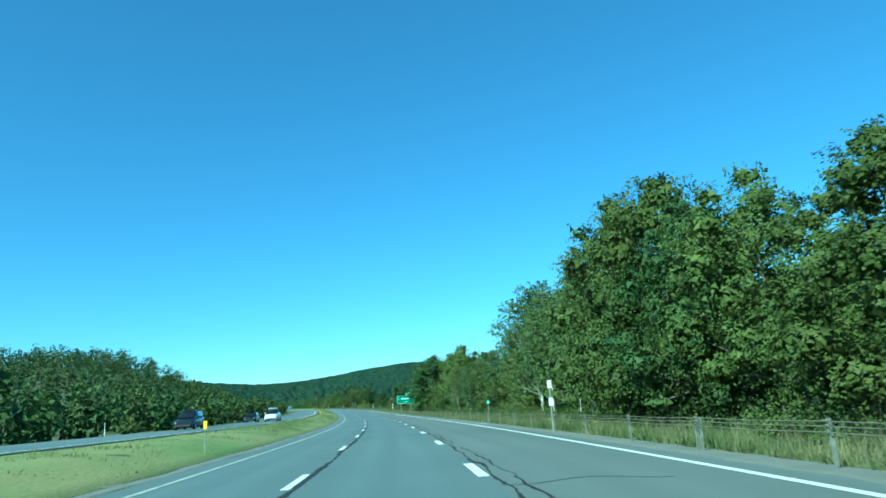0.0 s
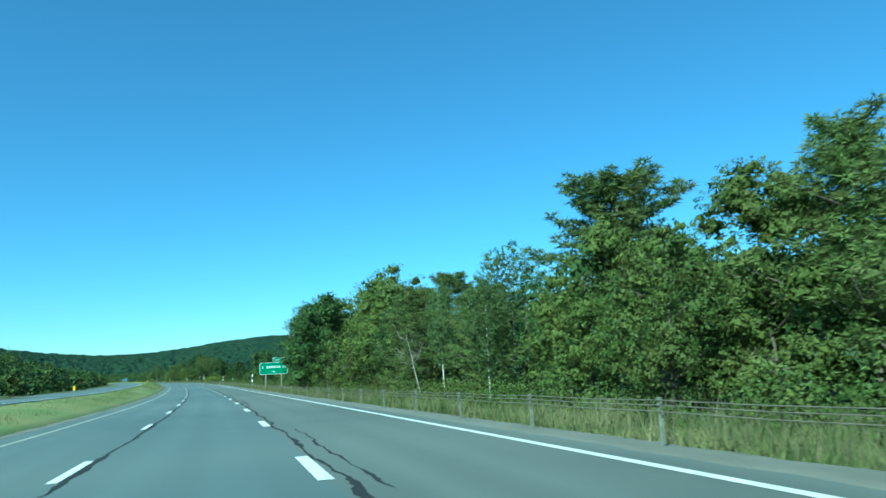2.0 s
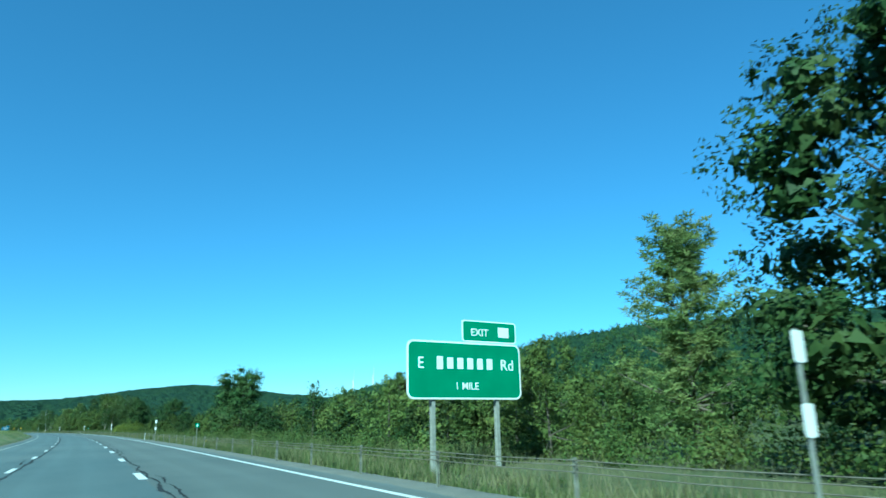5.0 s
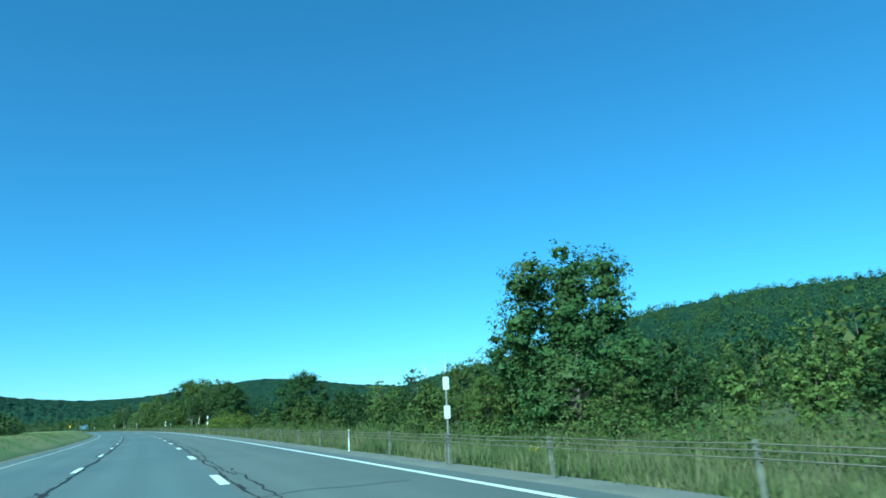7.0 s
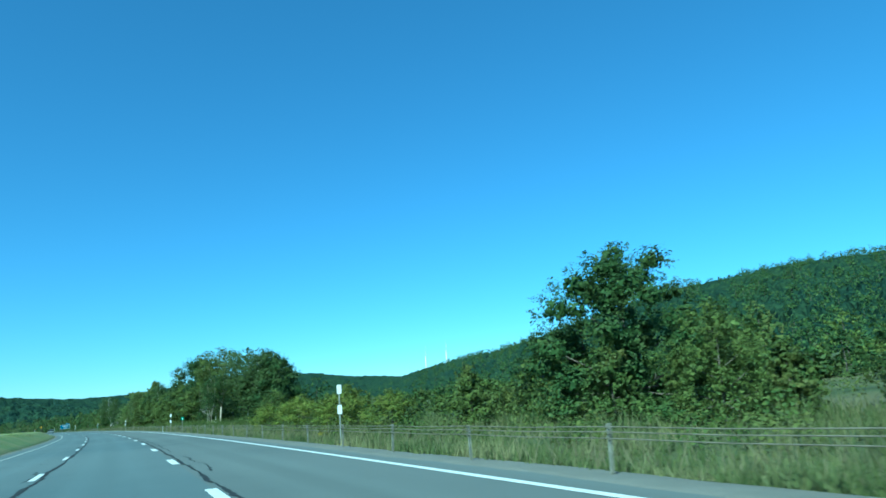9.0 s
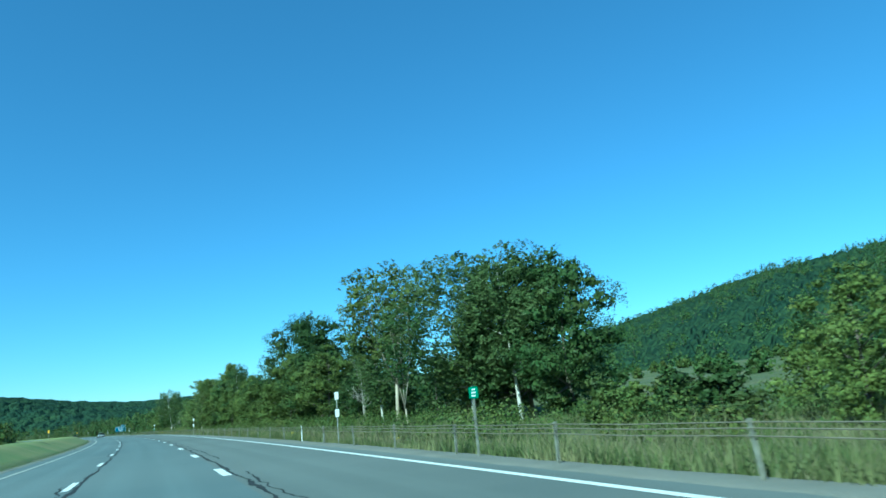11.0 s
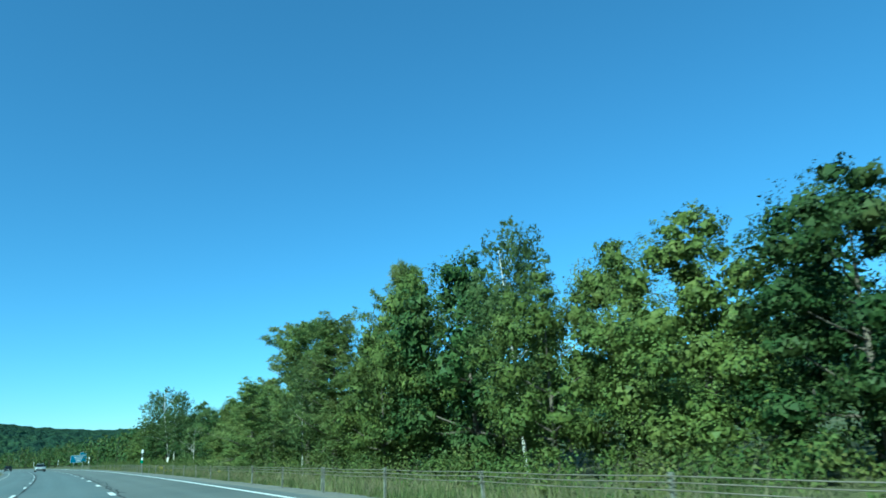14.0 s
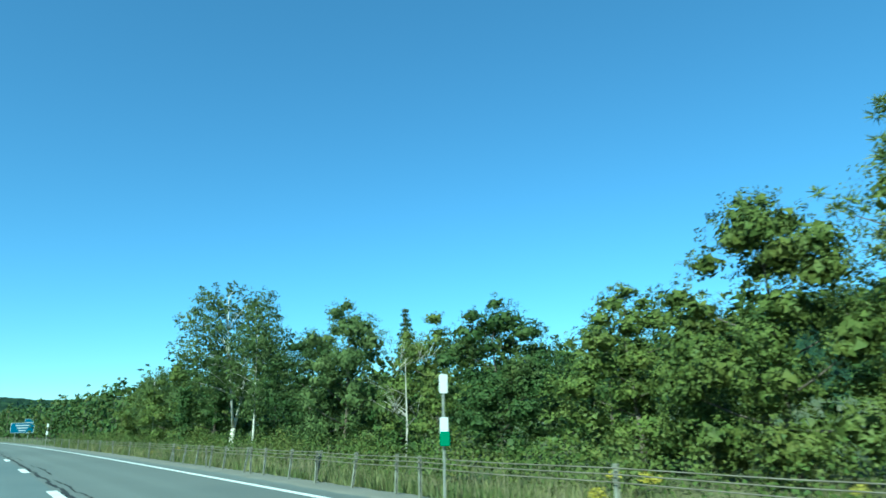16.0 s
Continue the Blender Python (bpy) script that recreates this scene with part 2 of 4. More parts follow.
def canopy_material():
    """Woods seen from far off: crowns about 8 m across, each with its own green."""
    m, t, p = nodes_of("hazed_canopy", 1.0)
    p.inputs["Specular IOR Level"].default_value = 0.05
    co, v = t.nodes.new("ShaderNodeTexCoord"), t.nodes.new("ShaderNodeTexVoronoi")
    v.inputs["Scale"].default_value = 0.12
    t.links.new(co.outputs["Object"], v.inputs["Vector"])
    sep = t.nodes.new("ShaderNodeSeparateColor")
    t.links.new(v.outputs["Color"], sep.inputs[0])
    # greens lifted and cooled so the base colour carries the haze of distance
    c = mixed(t, (0.02, 0.038, 0.021), (0.04, 0.064, 0.028), sep.outputs[0])
    c = mixed(t, c, (0.02, 0.038, 0.024), noise_of(t, 0.012, 4.0, lo=0.4, hi=0.65))
    t.links.new(c, p.inputs["Base Color"])
    n = t.nodes.new("ShaderNodeBump")
    n.invert = True
    n.inputs["Strength"].default_value, n.inputs["Distance"].default_value = 1.0, 5.0
    t.links.new(v.outputs["Distance"], n.inputs["Height"])
    t.links.new(n.outputs[0], p.inputs["Normal"])
    return m


EARTH, CANOPY = ground_material(), canopy_material()
MEDIAN = two_tone("dry_median_grass", (0.15, 0.2, 0.045), (0.27, 0.24, 0.085), 0.16, 0.95, 7, 0.5)


# ---- mesh helpers ----
def mesh(name, verts, faces, *mats, smooth_faces=False):
    me = bpy.data.meshes.new(name)
    verts, faces = np.asarray(verts, np.float32), np.asarray(faces, np.int32)
    n, k = faces.shape
    me.vertices.add(len(verts))
    me.vertices.foreach_set("co", verts.ravel())
    me.loops.add(n * k)
    me.loops.foreach_set("vertex_index", faces.ravel())
    me.polygons.add(n)
    me.polygons.foreach_set("loop_start", np.arange(n, dtype=np.int32) * k)
    me.polygons.foreach_set("use_smooth", np.full(n, smooth_faces))
    me.update(calc_edges=True)
    for m in mats:
        me.materials.append(m)
    return me


def part(name, data, parent, m=None, label=""):
    """A mesh object under a thing or a part; data: a mesh or a bmesh."""
    if not isinstance(data, bpy.types.Mesh):
        me = bpy.data.meshes.new(name)
        data.to_mesh(me)
        data.free()
        data = me
    if m and not data.materials:
        data.materials.append(m)
    ob = new(name, data)
    ob.parent = parent
    return tagged(ob, label) if label else ob


def grid_faces(rows, cols):
    i = np.arange(rows - 1)[:, None] * cols + np.arange(cols - 1)[None, :]
    return np.stack([i, i + 1, i + cols + 1, i + cols], -1).reshape(-1, 4)


def ribbon(name, s_values, d_values, z, m, smooth_faces=False):
    """A sheet over road coordinates; z: a height or a function of s and d."""
    S, D = np.meshgrid(np.asarray(s_values, float), np.asarray(d_values, float), indexing="ij")
    Z = z(S, D) if callable(z) else np.full_like(S, z)
    faces = np.asarray(grid_faces(*S.shape), np.int32)
    me = mesh(name, along(S, D, Z).reshape(-1, 3), faces, m, smooth_faces=smooth_faces)
    uv = np.stack([S.ravel(), D.ravel()], -1).astype(np.float32)[faces.ravel()]
    me.uv_layers.new(name="road_line").data.foreach_set("uv", uv.ravel())
    return me


def slab(bm, size, centre=(0, 0, 0), bevel=0.0, rot=None):
    """A box with bevelled edges."""
    g = bmesh.ops.create_cube(bm, size=1.0, matrix=Matrix.Translation(centre) @ (rot or Matrix()) @ Matrix.Diagonal((*size, 1)))
    if bevel:
        edges = list({e for v in g["verts"] for e in v.link_edges})
        bmesh.ops.bevel(bm, geom=edges, offset=bevel, segments=2, affect="EDGES")
    return bm


def tube(bm, points, radii, sides=7):
    """A bent tapering tube through points."""
    rings = []
    for i, (p, r) in enumerate(zip(points, radii)):
        p = Vector(p)
        a = Vector(points[max(i - 1, 0)])
        b = Vector(points[min(i + 1, len(points) - 1)])
        q = (b - a).to_track_quat("Z", "Y")
        rings.append([bm.verts.new(p + q @ Vector((math.cos(k * 6.2832 / sides) * r, math.sin(k * 6.2832 / sides) * r, 0))) for k in range(sides)])
    for a, b in zip(rings, rings[1:]):
        for k in range(sides):
            f = bm.faces.new((a[k], a[(k + 1) % sides], b[(k + 1) % sides], b[k]))
            f.smooth = True
    bm.faces.new(rings[-1])
    bm.faces.new(rings[0][::-1])
    return bm


def thing(name, label, category, group="", m=None):
    ob = new(name)
    ob.empty_display_size = 0.3
    tagged(ob, label, category, group)
    if m is not None:
        ob.matrix_basis = m
    return ob


# ---- ground, hills and roads ----
def s_steps(a, b, near=4.0):
    return np.arange(a, b + 0.01, near)


d_right = [5.5, 6.3, 6.8, 7.2, 7.8, 8.6, 9.4, 10.2, 11.2, 12.5, 14.5, 18, 23, 30, 40, 55, 75, 100, 130, 170, 240, 330, 440]
d_left = [-440, -330, -240, -170, -130, -100, -75, -55, -42, -34, -29, -26, -24, -22.8, -21.9, -21.3, -17, -12.6, -12.2, -11.6, -11, -10.4, -9.8, -9, -8.2, -7.4, -6.8, -6.3, -5.8]
ground = new("ground", ribbon("ground", np.concatenate([np.arange(-640, -160, 20.0), s_steps(-160, 1400), np.arange(1420, 2300, 20.0)]), d_left + [0.0] + d_right, ground_z, EARTH, True))
tagged(ground, "grassy verge and wood floor beside the highway", "ground", kind="structure")


HILL_X, HILL_Y = -30.0, 280.0
BEARING = np.array([-180, -120, -90, -60, -45, -35, -31, -26, -23.5, -21, -17, -14.5, -12.5, -10, -8, -6, -2, 0, 1.5, 4, 6, 8, 9.5, 12, 14, 17, 20, 22, 27, 40, 60, 120, 180.0])
CREST = np.array([3, 4, 5.5, 7.4, 7.6, 6.8, 5.8, 4.65, 4.15, 3.55, 3.0, 2.55, 2.15, 2.36, 2.5, 2.74, 3.13, 3.1, 2.9, 2.66, 2.36, 2.12, 1.98, 1.93, 2.03, 2.28, 2.68, 2.9, 3.3, 3.5, 4, 3, 3.0])
REACH = np.array([1500, 1200, 1100, 1000, 1050, 1150, 1200, 1300, 1400, 1500, 1700, 1950, 2600, 3500, 3800, 4200, 4400, 4400, 4400, 4300, 4200, 4000, 3900, 3700, 3500, 3200, 2850, 2700, 2400, 1700, 1300, 1400, 1500.0])


def hill_rise(A, U):
    """Places, distance from the road and bare height of the ridges, by bearing (degrees left of ahead) and share of the way to the crest."""
    Rr = np.interp(A, BEARING, REACH)
    top = Rr * np.tan(np.radians(np.interp(A, BEARING, CREST) + 0.03 * ripple(A * 0.5, A * 0.2, 9)))
    X, Y = HILL_X - U * Rr * np.sin(np.radians(A)), HILL_Y + U * Rr * np.cos(np.radians(A))
    gap = np.full(X.shape, 1e9)
    for px, py in np.stack([CX, CY], -1)[(SG >= -300) & (SG <= 1800)][::10]:
        gap = np.minimum(gap, np.hypot(X - px, Y - py))
    shape = smooth(0.1, 1.0, U) ** 1.25 * (1 - 0.25 * smooth(1.05, 1.5, U))
    return X, Y, gap, -2.5 + top * shape * smooth(90, 520, gap)


def hills():
    """Wooded ridges all round, with the valley floor kept flat."""
    az = np.concatenate([np.arange(-180, -62, 4), np.arange(-62, 42, 0.16), np.arange(42, 180.1, 4)])
    u = np.concatenate([np.linspace(0.06, 0.35, 14), np.linspace(0.37, 1.06, 90), [1.15, 1.3, 1.5]])
    A, U = np.meshgrid(az, u, indexing="ij")
    X, Y, gap, Z = hill_rise(A, U)
    speck = rng.random(X.shape)                            # crowns about as broad as high
    speck = (np.roll(speck, 1, 0) + 2 * speck + np.roll(speck, -1, 0)) / 4
    speck = (np.roll(speck, 1, 1) + 2 * speck + np.roll(speck, -1, 1)) / 4
    canopy = 17.0 * (speck - 0.3) * smooth(60, 240, gap) + 2.0 * ripple(X * 0.02, Y * 0.02, 5) * smooth(300, 700, gap) * (1 - smooth(0.8, 1, U))
    Z = np.where(gap < 140, -3.0, Z + canopy * (U < 1.2))
    ob = new("hills", mesh("hills", np.stack([X, Y, Z], -1).reshape(-1, 3), grid_faces(*X.shape), CANOPY))
    tagged(ob, "distant hills covered in dense green woods", "hills", kind="structure")


hills()


def strip_with_thickness(name, d0, d1, z, m, s0=-150, s1=1300, cuts=6, skirt=0.3):
    ds = np.linspace(d0, d1, cuts)
    ds = np.concatenate([[d0 - 0.02], ds, [d1 + 0.02]])
    return ribbon(name, s_steps(s0, s1), ds, lambda S, D: np.where((D < d0) | (D > d1), z - skirt, z), m)


road = tagged(new("road", strip_with_thickness("road", PAVED_L, R_LINE + 0.05, 0.0, VEILED_ASPHALT)),
              "asphalt highway lanes tinted blue-green by windscreen reflection, with sealed cracks", "road", kind="structure")
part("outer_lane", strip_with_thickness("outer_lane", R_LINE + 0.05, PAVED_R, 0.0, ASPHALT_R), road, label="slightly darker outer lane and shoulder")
far_road = tagged(new("opposite_road", strip_with_thickness("opposite_road", -21.6, -12.5, 0.72, VEILED_ASPHALT)),
                  "asphalt lanes of the opposite carriageway beyond the median", "road", kind="structure")


def gravel_edge(name, d0, d1, seed):
    s = s_steps(-120, 900, 1.0)
    w = 0.12 * ripple(s * 2.1, s * 0.0, seed) + 0.1 * ripple(s * 0.6, s * 0.0, seed + 1)
    ds = np.linspace(0, 1, 7)
    S, T = np.meshgrid(s, ds, indexing="ij")
    inner = T if d0 < 0 else 1 - T                         # 1 at the paved side
    D = d0 + (d1 - d0) * T + w[:, None] * np.where(inner > 0.5, 0.5, 1.0)
    Z = np.where(np.abs(D) < 6.85, 0.012, np.maximum(ground_z(S, D), -0.08) + 0.03)
    Z = np.where(inner == 1, -0.04, np.where(inner == 0, Z - 0.05, Z))
    ob = new(name, mesh(name, along(S, D, Z).reshape(-1, 3), grid_faces(*S.shape), GRAVEL, smooth_faces=True))
    tagged(ob, "pale dusty gravel edge of the shoulder", "gravel", kind="structure")


gravel_edge("gravel_verge", 6.2, 7.65, 21)
gravel_edge("gravel_verge", -6.75, PAVED_L + 0.02, 31)
med = new("median", ribbon("median", s_steps(-120, 1000, 2.5), [-12.3, -11.6, -11, -10.4, -9.8, -9, -8.2, -7.4, -6.9, -6.6], lambda S, D: ground_z(S, D) + np.where((D > -6.7) | (D < -12.2), -0.12, 0.07), MEDIAN, True))
tagged(med, "dry yellow-green mown grass median", "grass", kind="structure")


def line(name, d, width, s0, s1, m, z=0.006, step=3.0):
    return part(name, ribbon(name, np.linspace(s0, s1, max(2, int((s1 - s0) / step) + 1)), [d - width / 2, d + width / 2], z, m), road)


line("edge_line", EDGE, 0.19, -120, 900, PAINT)
line("edge_line", INNER, 0.14, -120, 900, PAINT_WORN)
for k in range(-4, 62):
    line("lane_dash", R_LINE, 0.23, 2.53 + 12.19 * k - 1.55, 2.53 + 12.19 * k + 1.55, PAINT, 0.008)
for k in range(-4, 60):
    c = 40.0 + 12.65 * (k - 3)
    line("lane_dash", L_LINE, 0.17, c - 1.55, c + 1.55, PAINT, 0.008)
line("tick_mark", 6.25, 0.95, 49.0, 49.3, PAINT, 0.012, 0.3)
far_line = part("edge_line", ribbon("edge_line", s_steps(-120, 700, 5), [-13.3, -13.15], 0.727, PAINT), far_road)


def seal(d, wander, width, s0, s1, seed, z=0.004):
    """A poured tar line that wanders along a joint."""
    r = np.random.default_rng(seed)
    s = np.arange(s0, s1, 0.2)
    c = d + wander * (ripple(s * 1.1, s * 0, seed) * 0.6 + ripple(s * 5, s * 0, seed + 1) * 0.3) + r.normal(0, 0.012, len(s))
    w = width * (0.7 + 0.45 * np.clip(ripple(s * 2.3, s * 0, seed + 2), -0.9, 1)) * r.uniform(0.65, 1.3, len(s))
    P = np.stack([along(s, c - w, z), along(s, c + w, z)], 1).reshape(-1, 3)
    return part("tar_seal", mesh("tar_seal", P, grid_faces(len(s), 2), TAR), road)


seal(L_LINE + 0.16, 0.07, 0.075, -60, 800, 41)
seal(R_LINE + 0.22, 0.1, 0.06, -60, 800, 44)
r2 = random.Random(5)
for k in range(46):                                       # second lines that leave the joint and come back
    s0 = -20 + k * 15 + r2.uniform(-4, 4)
    if r2.random() < 0.9:
        seal(R_LINE + 0.5 + r2.uniform(-0.08, 0.14), 0.14, 0.034, s0, s0 + r2.uniform(8, 15), 100 + k, 0.0045)
    if r2.random() < 0.5:
        seal(L_LINE - 0.15, 0.16, 0.045, s0 + 3, s0 + r2.uniform(7, 12), 200 + k, 0.0045)
for k in range(30):                                       # cracks across the lanes
    s0, d0 = -10 + k * 21 + r2.uniform(-6, 6), r2.choice((-5.0, -2.0, 1.6))
    d = np.arange(d0, d0 + r2.uniform(2.4, 3.5), 0.15)
    s = s0 + 0.25 * ripple(d * 2.2, d * 0, 300 + k) + (d - d0) * r2.uniform(-0.25, 0.25)
    P = np.stack([along(s - 0.022, d, 0.0048), along(s + 0.022, d, 0.0048)], 1).reshape(-1, 3)
    part("crack", mesh("crack", P, grid_faces(len(d), 2), TAR), road)


# ---- trees ----
def leaf_mesh(name, centres, normals, length, width, m, r):
    """Many small leaves or sprays, each a pointed blade of its own."""
    n = len(centres)
    nrm = normals / (np.linalg.norm(normals, axis=1, keepdims=True) + 1e-9)
    u = np.cross(nrm, r.normal(size=(n, 3)))
    u /= np.linalg.norm(u, axis=1, keepdims=True) + 1e-9
    v = np.cross(nrm, u)
    k = r.uniform(0.65, 1.35, (n, 1))
    L, W = length * k / 2, width * k / 2
    P = np.stack([centres - u * L, centres + u * L * 0.6 + v * W, centres + u * L * 0.6 - v * W], 1)
    return mesh(name, P.reshape(-1, 3), np.arange(n * 3).reshape(n, 3), m)


def puffs(centres, sizes, count, r, flat=0.75, shell=0.55):
    """Leaf places and outward normals over a set of leafy clusters."""
    sizes = np.asarray(sizes, float)
    w = sizes ** 2 / np.sum(sizes ** 2)
    pick = r.choice(len(sizes), count, p=w)
    v = r.normal(size=(count, 3))
    v /= np.linalg.norm(v, axis=1, keepdims=True)
    rad = sizes[pick][:, None] * (shell + (1 - shell) * r.random((count, 1)) ** 0.6) * r.uniform(0.85, 1.12, (count, 1))
    c = np.asarray(centres)[pick] + v * rad * np.array([1, 1, flat])
    nrm = v + np.array([0, 0, 0.45]) + 0.65 * r.normal(size=(count, 3))
    return c, nrm


def trunk_of(r, height, girth, limbs, m, lean=0.03, sides=7, top=0.75):
    """A tapered trunk with limbs that run to the given points."""
    bm = bmesh.new()
    lx, ly = r.normal(0, lean, 2)
    spine = [Vector((lx * t * height + 0.05 * math.sin(t * 5 + lx * 40), ly * t * height + 0.05 * math.cos(t * 4), t * height * top - (0.4 if t == 0 else 0))) for t in np.linspace(0, 1, 7)]
    radii = [girth * (1.35 if i == 0 else 1) * (1 - 0.85 * i / 6) for i in range(7)]
    tube(bm, spine, radii, sides)
    for p in limbs:
        p = Vector(p)
        t = min(max(0.22, (p.z - (p.xy.length) * 0.55) / (height * top)), 0.93)
        i = int(t * 6)
        a = spine[i].lerp(spine[i + 1], t * 6 - i)
        mid = a.lerp(p, 0.5) + Vector((0, 0, -0.06 * p.xy.length + 0.1))
        g = girth * (1 - 0.85 * t) * 0.55
        tube(bm, [a, mid, p], [g, g * 0.6, g * 0.15], 5)
    me = bpy.data.meshes.new("trunk")
    bm.to_mesh(me)
    bm.free()
    me.materials.append(m)
    return me


def lobes_of(r, width, base, n, size, shape="round"):
    """Leafy lobes of a 10 m crown, spread evenly round the stem: centre and radius of each."""
    out = []
    turn = r.uniform(0, 6.28)
    for i in range(n):
        t = base + (0.93 - base) * ((i + 0.5) / n) ** 0.9 + r.normal(0, 0.02)
        if shape == "oval":                                # broadest low down
            prof = max(0.06, 1 - (max(0, t - 0.35) / 0.66) ** 2.3) ** 0.65
        elif shape == "tier":                              # a broad skirt, a waist and a smaller dome
            prof = 1.0 if t < 0.42 else 0.68 + 0.32 * (0.58 - t) / 0.16 if t < 0.58 else 0.68 * max(0.12, 1 - ((t - 0.58) / 0.42) ** 2.6) ** 0.5
        elif shape == "vase":                              # slim below, widest near the rounded top
            prof = max(0.05, math.sin(math.pi * min(1, max(0.02, (t - base + 0.1) / (1.16 - base))))) ** 0.75
        else:
            prof = max(0.1, math.sin(math.pi * min(1, (t - base + 0.2) / (1.2 - base)))) ** 0.6
        a = turn + i * 2.39996 + r.normal(0, 0.25)
        rad = size * r.uniform(0.65, 1.35) * (0.6 + 0.4 * prof)
        q = max(0.0, width * prof * r.uniform(0.86, 1.16) - rad * 0.7) * (1 if i % 4 else 0.35)
        out.append((q * math.cos(a), q * math.sin(a), 10 * t - 0.5 * rad, rad))
    out.append((r.normal(0, 0.15), r.normal(0, 0.15), 9.35, size * 0.6))
    return np.array(out)


def lobe_leaves(lobes, count, r, rise=0.3, flat=0.68):
    """Leaf places and normals: short sprays that stand out of every lobe, each with a tilt of its own."""
    n = max(60, count // 11)
    w = lobes[:, 3] ** 2
    pick = r.choice(len(lobes), n, p=w / w.sum())
    c, rad = lobes[pick, :3], lobes[pick, 3:4]
    v = r.normal(size=(n, 3)) + 0.5 * c * np.array([1, 1, 0]) / (np.linalg.norm(c[:, :2], axis=1, keepdims=True) + 0.5)
    v[:, 2] += 0.25
    v /= np.linalg.norm(v, axis=1, keepdims=True)
    start = c + v * rad * np.array([1, 1, flat]) * r.uniform(0.65, 1.0, (n, 1)) ** 0.7
    way = v + np.array([0, 0, rise]) + 0.45 * r.normal(size=(n, 3))
    way /= np.linalg.norm(way, axis=1, keepdims=True)
    tilt = 0.9 * v + np.array([0, 0, 0.35]) + 0.35 * r.normal(size=(n, 3))
    k = r.integers(0, n, count)
    f = r.random((count, 1)) ** 0.8
    ln = rad[k] * 0.4
    p = start[k] + way[k] * ln * f + r.normal(size=(count, 3)) * rad[k] * np.array([0.13, 0.13, 0.08]) * (1 - 0.5 * f)
    return p, tilt[k] + 0.32 * r.normal(size=(count, 3))


def core_leaves(lobes, count, r, flat=0.68):
    """Broad leaf masses under the skin of every lobe, which close it and keep its inside in shade."""
    k = r.choice(len(lobes), count, p=lobes[:, 3] ** 2 / np.sum(lobes[:, 3] ** 2))
    v = r.normal(size=(count, 3))
    v /= np.linalg.norm(v, axis=1, keepdims=True)
    return lobes[k, :3] + v * lobes[k, 3:4] * np.array([1, 1, flat]) * r.uniform(0.3, 0.78, (count, 1)), v + 0.3 * r.normal(size=(count, 3))


def crown_mesh(lobes, leaves, leaf_len, m, r, rise=0.3, core=1300, core_len=0.34, flat=0.68):
    c, n = lobe_leaves(lobes, leaves, r, rise, flat)
    c2, n2 = core_leaves(lobes, core, r, flat)
    size = np.concatenate([np.full(leaves, leaf_len), np.full(core, core_len)])[:, None]
    return leaf_mesh("crown", np.concatenate([c, c2]), np.concatenate([n, n2]), size, size * 0.72, m, r)


def broad_tree(seed, leaves, leaf_len, m, bark=BARK, width=3.6, base=0.1, label="", name="tree", shape="round", n=58, size=1.02, core=1300):
    """Maple or oak, 10 m tall: limbs that end in leafy lobes with gaps between them."""
    r = np.random.default_rng(seed)
    lobes = lobes_of(r, width, base, n, size, shape)
    tree = thing(name, label, "tree", "roadside trees")
    part("trunk", trunk_of(r, 10, 0.16, lobes[::2, :3].tolist(), bark), tree)
    part("crown", crown_mesh(lobes, leaves, leaf_len, m, r, core=core), tree)
    return tree


